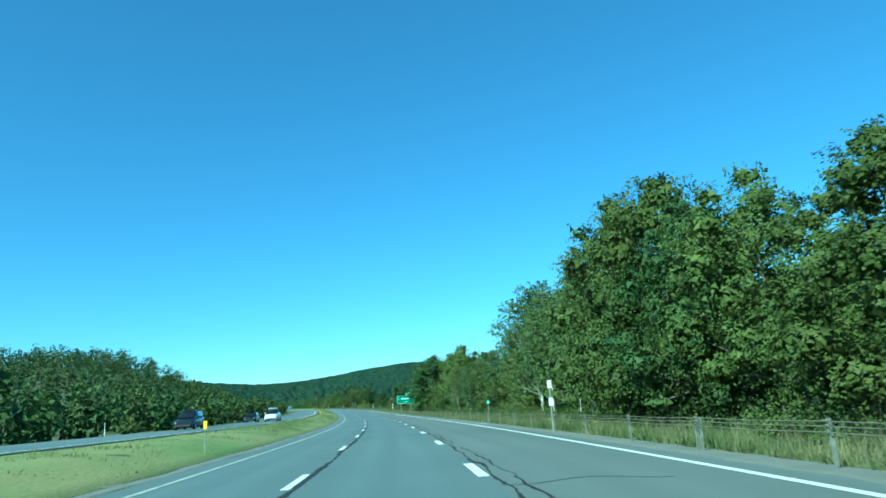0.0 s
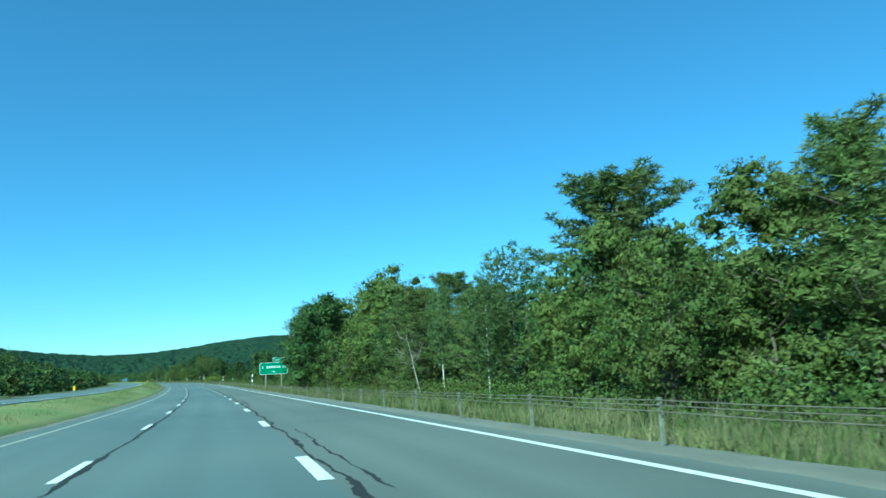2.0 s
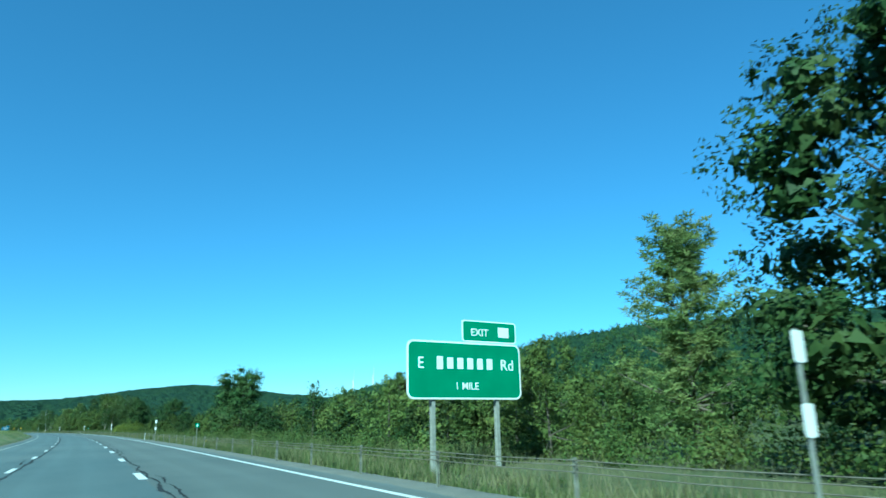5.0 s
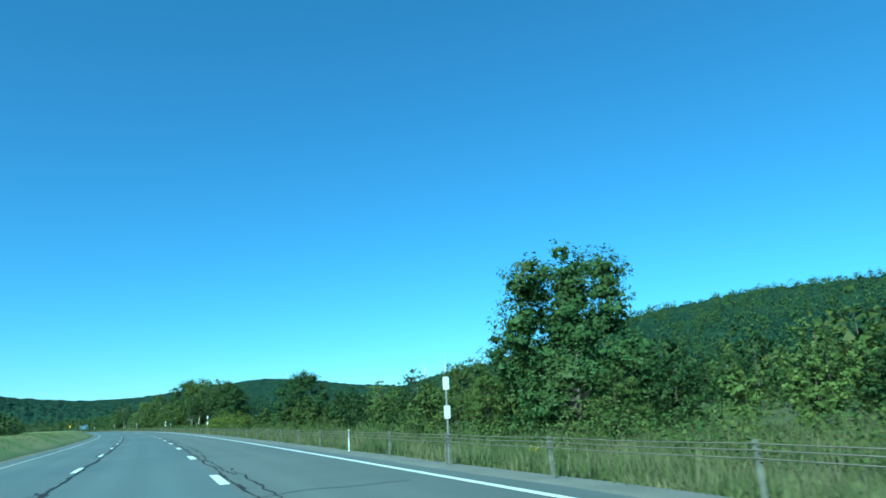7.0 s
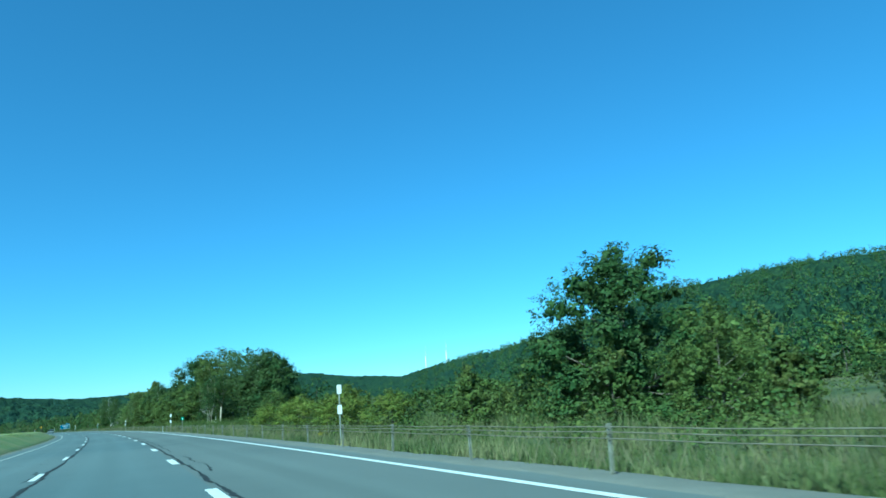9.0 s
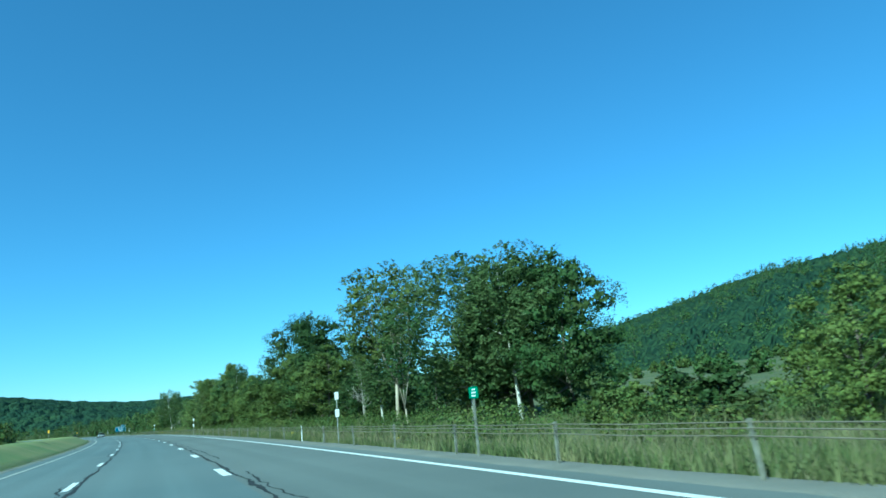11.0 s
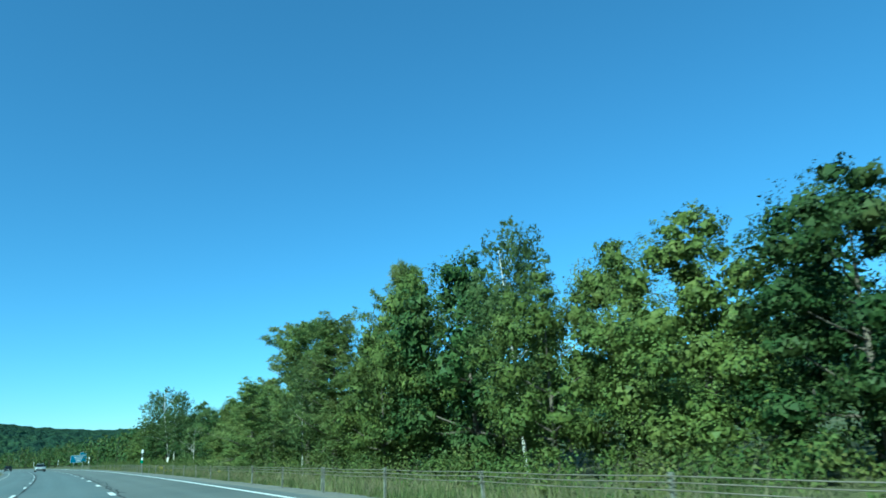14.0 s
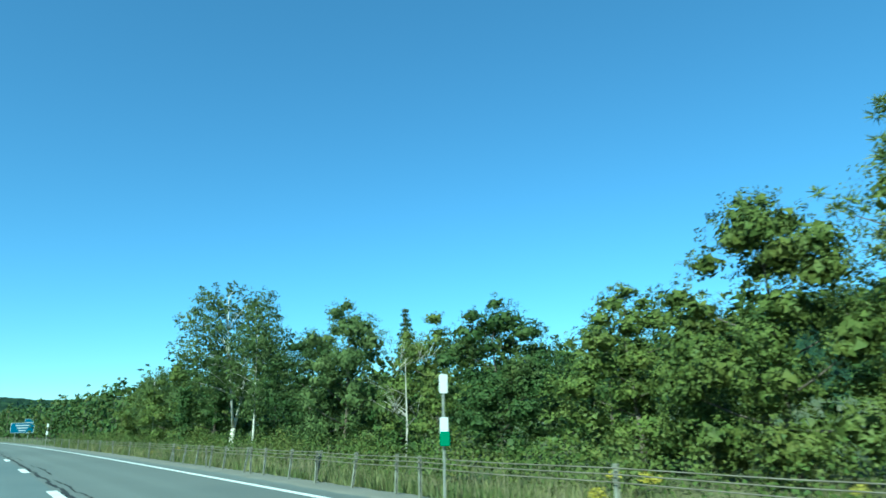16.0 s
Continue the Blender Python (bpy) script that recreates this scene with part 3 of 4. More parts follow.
def pine_tree(seed, needles, m=NEEDLES, label="", name="pine_tree", width=3.0, first=0.1):
    """White pine, 10 m tall: uneven whorls of boughs that end in round tufts of needles; first: height of the lowest bough."""
    r = np.random.default_rng(seed)
    C, R, tips = [], [], []
    z = 10 * first
    while z < 9.3:
        t = (z / 10 - first) / (1 - first)
        reach = width * max(0.1, 1 - t ** 3) ** 0.8 * (0.82 + 0.25 * math.sin(z * 2.1 + seed)) + 0.25
        a0 = r.uniform(0, 6.28)
        for k in range(5):
            a = a0 + k * 1.257 + r.normal(0, 0.3)
            ln = max(0.4, reach * r.uniform(0.55, 1.15))
            up = 0.05 + 0.7 * t ** 2
            tips.append((ln * 0.9 * math.cos(a), ln * 0.9 * math.sin(a), z + ln * up))
            for f in np.arange(0.28, 1.03, 0.11):
                rise = z + ln * (up * f + 0.14 * f ** 4)
                spread = 0.32 * ln * f * (1.15 - f) + 0.12
                for side in (-1, 0, 1) if f < 0.97 else (0,):
                    x, y = ln * f, side * spread * r.uniform(0.6, 1.2)
                    C.append((x * math.cos(a) - y * math.sin(a), x * math.sin(a) + y * math.cos(a), rise + r.normal(0, 0.13)))
                    R.append(r.uniform(0.27, 0.45) * (1.0 if ln > 0.8 else 0.85))
        z += r.uniform(0.4, 0.64)
    for k in range(16):                                    # the leader and its shoots
        C.append((r.normal(0, 0.2), r.normal(0, 0.2), r.uniform(9.1, 9.75)))
        R.append(r.uniform(0.2, 0.32))
    C, R = np.array(C), np.array(R)
    k = r.choice(len(R), needles, p=R ** 2 / np.sum(R ** 2))
    u = r.normal(size=(needles, 3)) + np.array([0, 0, 0.45])
    u /= np.linalg.norm(u, axis=1, keepdims=True)
    w = np.cross(u, r.normal(size=(needles, 3)))
    w *= 0.03 / (np.linalg.norm(w, axis=1, keepdims=True) + 1e-9)
    flat = np.array([1, 1, 0.7])
    foot, tip = C[k] + u * R[k][:, None] * 0.2 * flat, C[k] + u * (R[k] * r.uniform(0.75, 1.2, needles))[:, None] * flat
    P = np.stack([foot - w, foot + w, tip], 1).reshape(-1, 3)
    tree = thing(name, label, "tree", "roadside trees")
    part("trunk", trunk_of(r, 10, 0.15, tips[::2], BARK, 0.015, top=0.96), tree)
    part("crown", mesh("crown", P, np.arange(needles * 3).reshape(-1, 3), m), tree)
    return tree


def aspen_tree(seed, leaves, label="", m=LEAF_LIGHT, name="aspen_tree", width=2.3, base=0.32):
    """Slim pale-barked tree, 10 m tall: bare forked stem below, an airy upright crown above."""
    r = np.random.default_rng(seed)
    lobes = lobes_of(r, width, base, 44, 0.82, "vase")
    low = [(q * math.cos(a), q * math.sin(a), 10 * t, 0.5) for a, t, q in zip(r.uniform(0, 6.28, 5), r.uniform(0.18, 0.36, 5), r.uniform(0.5, 1.3, 5))]
    lobes = np.concatenate([lobes, np.array(low)])
    tree = thing(name, label, "tree", "roadside trees")
    part("trunk", trunk_of(r, 10, 0.1, lobes[::2, :3].tolist(), PALE_BARK, 0.04, top=0.85), tree, label="pale grey-white bark")
    part("crown", crown_mesh(lobes, leaves, 0.14, m, r, 0.7, 1500, 0.2, 1.0), tree)
    return tree


def forked_tree(seed, leaves, bark, m, label, fork=0.24, stems=4, width=2.4, base=0.45, girth=0.09, name="aspen_tree"):
    """Slim tree, 10 m tall, whose trunk parts low down into several rising stems under a thin domed crown."""
    r = np.random.default_rng(seed)
    lobes = lobes_of(r, width, base, 34, 0.85, "vase")
    side = [(q * math.cos(a), q * math.sin(a), 10 * t, 0.42) for a, t, q in zip(r.uniform(0, 6.28, 9), r.uniform(0.33, 0.55, 9), r.uniform(1.2, 2.6, 9))]
    lobes = np.concatenate([lobes, np.array(side)])
    bm = bmesh.new()
    top = Vector((0.12, 0.05, 10 * fork))
    tube(bm, [Vector((0, 0, -0.4)), Vector((0.05, 0, 3 * fork)), top], [girth * 1.3, girth, girth * 0.85], 8)
    turn = r.uniform(0, 6.28)
    for k in range(stems):
        a = turn + k * 6.283 / stems + r.normal(0, 0.3)
        way = Vector((math.cos(a), math.sin(a), 0))
        reach, high = r.uniform(0.35, 0.6) * width, r.uniform(7.4, 9.0)
        pts = [top + way * reach * f ** 0.7 + Vector((0.06 * math.sin(7 * f + k), 0.06 * math.cos(6 * f), (high - 10 * fork) * f)) for f in (0, 0.25, 0.5, 0.75, 1.0)]
        tube(bm, pts, [girth * 0.6 * (1 - 0.8 * f) for f in (0, 0.25, 0.5, 0.75, 1.0)], 6)
        for i in range(len(lobes)):
            q = Vector(lobes[i, :3])
            if i % stems == k:
                start = min(pts[1:], key=lambda v: (v - q).length + 1.5 * max(0.0, v.z - q.z + 0.8))
                tube(bm, [start, start.lerp(q, 0.55) + Vector((0, 0, 0.12)), q], [girth * 0.2, girth * 0.12, girth * 0.04], 4)
    tree = thing(name, label, "tree", "roadside trees")
    part("trunk", bm, tree, bark, "pale bare bark")
    part("crown", crown_mesh(lobes, leaves, 0.14, m, r, 0.6, 1600, 0.2, 0.9), tree)
    return tree


def spruce_tree(seed, leaves, label=""):
    """Narrow dark spire, 10 m tall."""
    r = np.random.default_rng(seed)
    pts, sz = [], []
    for z in np.arange(1.0, 9.8, 0.32):
        ln = 1.7 * (1 - z / 10.2) + 0.12
        for k in range(6):
            a = r.uniform(0, 6.28)
            for f in (0.5, 0.95):
                pts.append((ln * f * math.cos(a), ln * f * math.sin(a), z - ln * f * 0.25))
                sz.append(0.2 + 0.12 * ln)
    tree = thing("spruce_tree", label, "tree", "roadside trees")
    part("trunk", trunk_of(r, 10, 0.14, pts[::9], BARK, 0.01, top=0.98), tree)
    c, nrm = puffs(pts, sz, leaves, r, 0.5, 0.3)
    part("crown", leaf_mesh("crown", c, nrm, 0.32, 0.08, LEAF_DARK, r), tree)
    return tree


def snag(seed, label=""):
    """A dead grey tree, 10 m tall, with bare forked limbs."""
    r = np.random.default_rng(seed)
    tree = thing("dead_tree", label, "tree", "dead trees")
    tips = []
    for i in range(11):
        a, t, q = r.uniform(0, 6.28), r.uniform(0.4, 0.98), r.uniform(0.8, 2.2)
        tips.append((q * math.cos(a), q * math.sin(a), 10 * t))
    part("trunk", trunk_of(r, 10, 0.12, tips, DEAD_WOOD, 0.04, 6, 0.9), tree)
    bm = bmesh.new()
    for p in tips:
        for k in range(4):
            e = Vector(p) + Vector(r.normal(0, 0.7, 3).tolist()) + Vector((0, 0, 0.6))
            tube(bm, [Vector(p) * 0.82 + Vector((0, 0, p[2] * 0.1)), e], [0.022, 0.006], 4)
    part("branch", bm, tree, DEAD_WOOD)
    return tree


KIND = {
    "maple": [broad_tree(11, 15500, 0.13, LEAF, n=40, size=1.2, core=6500, label="tall leafy green maple at the edge of the wood"),
              broad_tree(12, 15500, 0.13, LEAF, width=3.3, n=36, size=1.15, core=6500, label="tall leafy green maple at the edge of the wood"),
              broad_tree(13, 14000, 0.13, LEAF, width=3.7, base=0.2, n=34, size=1.1, core=4500, label="spreading green maple with sky showing between limbs")],
    "dark": [broad_tree(21, 15500, 0.13, LEAF_DARK, base=0.08, n=40, size=1.2, core=6500, label="dense dark green broadleaf tree beside the highway"),
             broad_tree(22, 15500, 0.13, LEAF_DARK, width=3.9, base=0.1, n=44, size=1.2, core=6500, label="rounded dark green oak with a full crown")],
    "spread": [broad_tree(27, 16000, 0.13, LEAF_DARK, width=4.1, base=0.4, n=40, size=1.1, core=4500, label="tall dark oak with a wide crown above bare lower limbs")],
    "oak": [broad_tree(24, 19000, 0.15, LEAF_DARK, width=4.6, base=0.06, shape="tier", n=60, size=1.28, core=9500, label="lone dark green oak with a broad base and narrow top"),
            broad_tree(25, 19000, 0.15, LEAF_DARK, width=4.6, base=0.05, shape="oval", n=56, size=1.25, core=9000, label="lone dark green oak with a broad base and narrow top")],
    "pine": [pine_tree(31, 27000, label="white pine with level feathery boughs"), pine_tree(32, 27000, label="white pine with level feathery boughs", width=3.4),
             pine_tree(33, 24000, label="slender white pine with uneven whorls of boughs", width=2.6)],
    "tall_pine": [pine_tree(35, 30000, label="tall white pine with a rounded top above a bare trunk", width=3.2, first=0.34)],
    "open_maple": [broad_tree(14, 16000, 0.13, LEAF, width=3.7, base=0.3, n=38, size=1.15, core=5000, label="broad green maple with a leaning bare trunk")],
    "aspen": [aspen_tree(41, 14500, "slim pale-barked aspen with a thin airy crown"), aspen_tree(42, 14500, "slim pale-barked aspen with a thin airy crown", base=0.28),
              aspen_tree(43, 16000, "pale-trunked poplar with a shimmering grey-green crown", width=2.7, base=0.25)],
    "forked": [forked_tree(45, 14000, TAN_BARK, LEAF, "tan multi-stemmed poplar with a thin open crown"),
               forked_tree(46, 6500, TAN_BARK, LEAF_DARK, "thin forked tree with sparse dark leaves", fork=0.16, stems=3, width=2.0, girth=0.07)],
    "birch": [forked_tree(47, 17000, PALE_BARK, LEAF_LIGHT, "white-trunked birch forked low with a wide airy crown", fork=0.12, stems=2, width=3.0, base=0.36, girth=0.14, name="birch_tree")],
    "light_maple": [broad_tree(15, 15500, 0.13, LEAF_LIGHT, width=3.4, base=0.08, n=42, size=1.05, core=5500, label="tall grey-green poplar leafy down to the ground")],
    "young": [broad_tree(51, 11000, 0.2, BUSH, width=4.6, base=0.03, n=40, size=1.25, core=3500, label="bushy bright green young tree on the verge"),
              broad_tree(52, 11000, 0.2, LEAF, width=4.3, base=0.03, n=40, size=1.25, core=3500, label="bushy green young tree beside the guide rail")],
    "shrub": [broad_tree(55, 9000, 0.26, LEAF_BRIGHT, width=5.2, base=0.02, n=30, size=1.6, core=3500, name="shrub", label="low yellow-green sumac shrub in the rough grass")],
    "spruce": [spruce_tree(71, 6000, "narrow dark spruce spire")],
    "snag": [snag(81, "bare grey dead tree among the leaves"), snag(82, "bare grey dead tree among the leaves")],
}
USED = {k: 0 for k in KIND}


def plant(kind, s, d, h, w=1.0, lean=0.0):
    """Stand a tree of height h on the ground; the first of each kind is the model itself."""
    i = USED[kind]
    USED[kind] = i + 1
    models = KIND[kind]
    model = models[i % len(models)]
    k = h / 10.0
    turn = (i * 137.5) % 360
    m = place(s, d, float(ground_z(s, d))) @ pose(0, 0, 0, 0, lean) @ pose(0, 0, 0, 0, 0, turn) @ Matrix.Diagonal((k * w, k * w, k, 1))
    if i < len(models):
        model.matrix_basis = m
        return model
    saved = model.scale.copy()
    model.scale = (1, 1, 1)
    ob = copy_thing(model, m)
    model.scale = saved
    return ob


# the wood's edge on the right, stretch by stretch: kind, s, d, height, breadth
for row in (("dark", 3, 15, 8.4, 1.1), ("maple", 10, 14.5, 8.8, 1.1), ("maple", 17, 13.8, 9.0, 1.1), ("maple", 24, 14.2, 10.4, 1), ("dark", 28.5, 13.6, 10.6, 1),
            ("maple", 33, 14.4, 13.4, 1), ("maple", 38.5, 13.6, 14.0, 1), ("aspen", 41, 12.2, 10, 1), ("tall_pine", 45, 16, 12.6, 1.1), ("snag", 44, 12.4, 7, 0.8),
            ("pine", 50, 15.2, 11.6, 1.1), ("aspen", 55, 13.4, 11.8, 1.15), ("aspen", 58.2, 13.2, 11.9, 1.1), ("aspen", 51.5, 12.6, 9.5, 1), ("pine", 65, 14.4, 9.0, 1.2)):
    plant(*row)
for row in (("maple", 63, 15.5, 9.5, 1), ("pine", 73.5, 16, 9.3, 1.2), ("pine", 78.5, 17.5, 8.4, 1.2), ("young", 82, 13.2, 6.0, 0.8), ("maple", 81, 16.4, 8.0, 1), ("maple", 87, 17.5, 7.2, 1),
            ("maple", 92, 15.4, 5.8, 1), ("tall_pine", 106, 28.3, 15.8, 1.3), ("maple", 96, 20.5, 9.8, 1.0), ("aspen", 95, 12.6, 6.4, 0.9), ("pine", 101, 15, 6.4, 1.3), ("aspen", 108, 20.2, 10.7, 0.9), ("aspen", 106, 14.2, 7.8, 0.6),
            ("pine", 110.5, 14.2, 7.6, 1.3), ("pine", 116, 14.6, 7.6, 1.2), ("pine", 124.5, 22, 10.9, 1.3), ("dark", 122, 16.5, 8.6, 1), ("maple", 128, 17, 10.4, 1)):
    plant(*row)
for row in (("maple", 134, 19, 13.6, 1.0), ("open_maple", 139.5, 19, 13.8, 1.0), ("dark", 146, 14, 11.9, 1.15), ("dark", 152, 14.4, 12.7, 1.2), ("dark", 158, 16, 13.5, 1.2), ("dark", 165, 17.0, 13.8, 1.2),
            ("dark", 171, 18.6, 13.3, 1.05), ("pine", 181, 20, 9, 1.1), ("young", 149, 12, 5, 0.9), ("young", 141, 13.5, 5.5, 0.9), ("young", 129, 13, 5, 0.9), ("young", 120, 12.8, 3.0, 1.0),
            ("snag", 108.9, 13.5, 4.8, 0.9, -14), ("snag", 111.5, 14, 5.4, 0.9, 9), ("snag", 130, 13, 3.8, 0.9, -12), ("snag", 53, 12.2, 7.0, 0.8, -10)):
    plant(*row)
# open stretch with a lone oak
for row in (("young", 186, 17, 5, 0.9), ("maple", 232, 31, 6.8, 1.0), ("pine", 227.5, 33, 7.6, 1.1), ("oak", 256, 18.6, 9.5, 1.0), ("young", 251, 17.0, 3.0, 0.9), ("young", 259.5, 15.6, 3.4, 0.9),
            ("dark", 261, 18.2, 6.0, 1.15), ("young", 268, 19, 4.8, 0.9), ("oak", 316.5, 19, 7.6, 1.1), ("young", 311, 17.8, 4.2, 0.9), ("shrub", 330, 13.6, 2.3, 1.3), ("shrub", 336, 12.6, 2.6, 1.3), ("shrub", 341, 14.6, 3.2, 1.2), ("shrub", 346, 12.4, 2.7, 1.3),
            ("shrub", 352, 14.2, 3.0, 1.2), ("shrub", 358, 12.8, 2.4, 1.3), ("young", 365, 14.5, 3.6, 1.0), ("young", 372, 16.5, 4.2, 1.0), ("snag", 285, 22, 4.2, 0.8), ("snag", 206, 27, 4.5, 0.8), ("snag", 216, 30, 4.8, 0.8)):
    plant(*row)
for row in (("dark", 394, 22.5, 10.4, 0.95), ("aspen", 396.5, 20.5, 11.4, 1.2), ("dark", 398.5, 22.5, 11.3, 1.0),
            ("aspen", 401, 19.6, 11.8, 1.4), ("maple", 404, 23, 11.4, 0.9), ("forked", 408.3, 16.8, 12.9, 1.15), ("forked", 398.8, 14, 8.2, 1.0), ("aspen", 411.3, 16.8, 7.8, 1.3), ("snag", 412.6, 15.6, 5.2, 0.8), ("snag", 413.5, 16, 4.6, 0.8), ("young", 414, 19, 4.2, 1),
            ("dark", 420, 17.5, 5.4, 1), ("maple", 426, 16.5, 8.4, 1.2)):
    plant(*row)
for row in (("dark", 431, 17, 8.9, 1.2), ("maple", 437, 15, 8.6, 1.1), ("spread", 447, 20.2, 15.0, 1.1), ("dark", 455, 23, 8.2, 1.1), ("maple", 443, 14.4, 5.2, 1.2), ("maple", 449.5, 14.2, 4.6, 1.2),
            ("young", 456, 15.2, 4.2, 1), ("maple", 462, 15.6, 6.9, 1), ("dark", 467.5, 17.4, 8.4, 1.1), ("maple", 472, 16.8, 8.6, 0.95), ("maple", 477, 14.6, 7.6, 0.9), ("aspen", 481.5, 16.6, 11.4, 0.75), ("maple", 476.6, 18, 9.2, 0.75)):
    plant(*row)
for row in (("dark", 487, 17.6, 11.5, 1), ("maple", 490.5, 15.8, 11.2, 0.8), ("pine", 494, 17.4, 12.3, 0.8), ("pine", 498.5, 14.4, 9.6, 1.2), ("maple", 489, 13.4, 7, 0.9), ("tall_pine", 503.5, 14.2, 10.4, 1.25), ("aspen", 500, 12.8, 7.4, 0.8), ("maple", 497.3, 17.2, 9.4, 0.8),
            ("young", 508, 13.2, 3.8, 1.0), ("pine", 514.5, 13, 6.8, 1.5), ("maple", 519, 16, 6.8, 1.2), ("maple", 525.5, 16.4, 8.2, 1.1), ("pine", 527, 18, 8.8, 1)):
    plant(*row)
for row in (("maple", 530, 15, 7, 1.0), ("maple", 535, 16, 5.7, 1.2), ("dark", 541, 15.6, 6.2, 1.1), ("maple", 547, 17, 6.7, 1.1), ("spruce", 554.6, 20, 8.4, 0.8), ("light_maple", 557.4, 17.6, 9.2, 0.95), ("snag", 544.9, 14.0, 4.6, 1.2),
            ("dark", 561, 17, 7.6, 1.1), ("aspen", 566.5, 15.4, 9.0, 1.0), ("birch", 569.8, 15, 12.2, 1.1), ("dark", 577, 16, 8, 1.1), ("maple", 584, 15, 7.4, 1.1), ("aspen", 590, 14.4, 7.4, 1.2), ("maple", 597, 15.4, 7, 1.2)):
    plant(*row)
# the woods behind the edge, too many to count: trunks and leaves of every tree in one mesh
def woods(name, stock, per_tree, leaf_len, greens, label, seed, spots=None, lobes_each=18, lobe=1.75):
    """stock: rows of s, d, height, breadth; greens: the leaf colours of its kinds; spots: the feet of the trees off the road's line."""
    r = np.random.default_rng(seed)
    clouds = []
    for k in range(6):
        lobes = lobes_of(r, 3.6 + 0.15 * k, 0.05, lobes_each, lobe)
        c, n = lobe_leaves(lobes, per_tree, r)
        c2, n2 = core_leaves(lobes, per_tree // 2, r)
        clouds.append((np.concatenate([c, c2]), np.concatenate([n, n2])))
    C, N, B, F = [[] for g in greens], [[] for g in greens], [], []
    for i, (s, d, h, w) in enumerate(stock):
        c, n = clouds[i % 6]
        a = i * 2.399
        rot = np.array([[math.cos(a), -math.sin(a), 0], [math.sin(a), math.cos(a), 0], [0, 0, 1]])
        base = np.array(at(s, d, float(ground_z(s, d)))) if spots is None else spots[i]
        k = h / 10.0
        g = int(r.integers(0, len(greens)))
        C[g].append(c @ rot.T * np.array([k * w, k * w, k]) + base)
        N[g].append(n @ rot.T)
        for z, q in ((-0.3, 0.02 + 0.014 * h), (h * 0.8, 0.03)):
            B += [base + np.array([q * x, q * y, z]) for x, y in ((1, 0), (-0.5, 0.87), (-0.5, -0.87))]
        o = i * 6
        F += [(o, o + 1, o + 4, o + 3), (o + 1, o + 2, o + 5, o + 4), (o + 2, o, o + 3, o + 5)]
    ob = thing(name, label, "woods")
    tagged(ob, kind="stuff")
    part("trunks", mesh("trunks", np.array(B), np.array(F), BARK), ob)
    for c, n, m in zip(C, N, greens):
        if c:
            size = np.tile(np.concatenate([np.full(per_tree, leaf_len), np.full(per_tree // 2, leaf_len * 1.5)]), len(c))[:, None]
            part("leaves", leaf_mesh("leaves", np.concatenate(c), np.concatenate(n), size, size * 0.68, m, r), ob)


r3 = random.Random(11)
stock = []
for s0, s1, step, h0, h1, d0, d1 in ((-10, 30, 4.5, 7.5, 9, 18, 25), (30, 62, 4.5, 9, 11, 18, 25), (-10, 62, 5, 8, 10, 26, 36), (62, 126, 4.2, 7, 8.6, 17.5, 24), (62, 126, 5, 7, 9, 26, 36), (126, 176, 4.5, 8.5, 11, 22, 28), (126, 184, 6, 8.5, 11, 29, 38),
                                     (404, 432, 4, 6, 7.6, 24, 32), (432, 500, 4, 7, 9, 19, 27), (432, 500, 5, 7, 9.5, 28, 38), (500, 600, 4, 5.2, 6.8, 18, 26), (500, 600, 5, 6, 7.2, 27, 37)):
    s = s0
    while s < s1:
        stock.append((s, r3.uniform(d0, d1), r3.uniform(h0, h1), r3.uniform(0.95, 1.3)))
        s += step * r3.uniform(0.7, 1.3)
woods("woods", stock, 1000, 0.3, (LEAF_DARK, LEAF_DARK, LEAF), "deep green broadleaf woods behind the highway's edge", 61)
stock = []
rest = []
for k in range(230):                                       # young growth of the open stretch
    s, d = r3.uniform(186, 384), 15.5 + 45 * r3.random() ** 1.4
    low = 0.5 if s > 330 else 1.0
    row = (s, d, (2.4 + 3.0 * r3.random() ** 1.4 + (d - 15) * 0.035) * low, r3.uniform(0.85, 1.2) / low ** 0.7)
    (stock if d < 27 else rest).append(row)
woods("thicket", stock, 2400, 0.14, (BUSH, LEAF, LEAF, LEAF_DARK), "dense bright green thicket of young trees and shrubs", 65)
for k in range(130):
    s, d = r3.uniform(186, 395), r3.uniform(28, 80)
    rest.append((s, d, r3.uniform(3.0, 4.6) * (0.6 if s > 330 else 1.0), r3.uniform(1.2, 1.6)))
woods("thicket", rest, 600, 0.25, (BUSH, LEAF, LEAF_DARK), "dense green thicket of young trees farther up the slope", 66)
stock = []
for k in range(330):
    s, d = r3.uniform(150, 520), r3.uniform(40, 165)
    stock.append((s, d, r3.uniform(5.0, 8.0) * (0.35 if s > 300 else 1.0), r3.uniform(1.2, 1.7)))
for s0, s1, step, h0, h1, d0, d1 in ((600, 840, 5, 7.5, 10, 17.5, 22), (600, 840, 6, 7.5, 10, 22, 30), (840, 1250, 7, 8, 11, 14, 22)):
    s = s0
    while s < s1:
        stock.append((s, r3.uniform(d0, d1), r3.uniform(h0, h1), r3.uniform(1.0, 1.3)))
        s += step * r3.uniform(0.7, 1.3)
woods("far_woods", stock, 240, 0.58, (LEAF_DARK, BUSH), "green woods on the slope far beyond the verge", 67)
# single crowns that stand out of the canopy on the slopes
rh = np.random.default_rng(77)
ha, hu = rh.uniform(-62, -8, 900), 0.28 + 0.75 * rh.random(900) ** 0.8
hx, hy, hgap, hz = hill_rise(ha, hu)
keep = (hgap > 150) & (np.hypot(hx - HILL_X, hy - HILL_Y) < 1500)
spots = np.stack([hx, hy, hz - 2.0], -1)[keep]
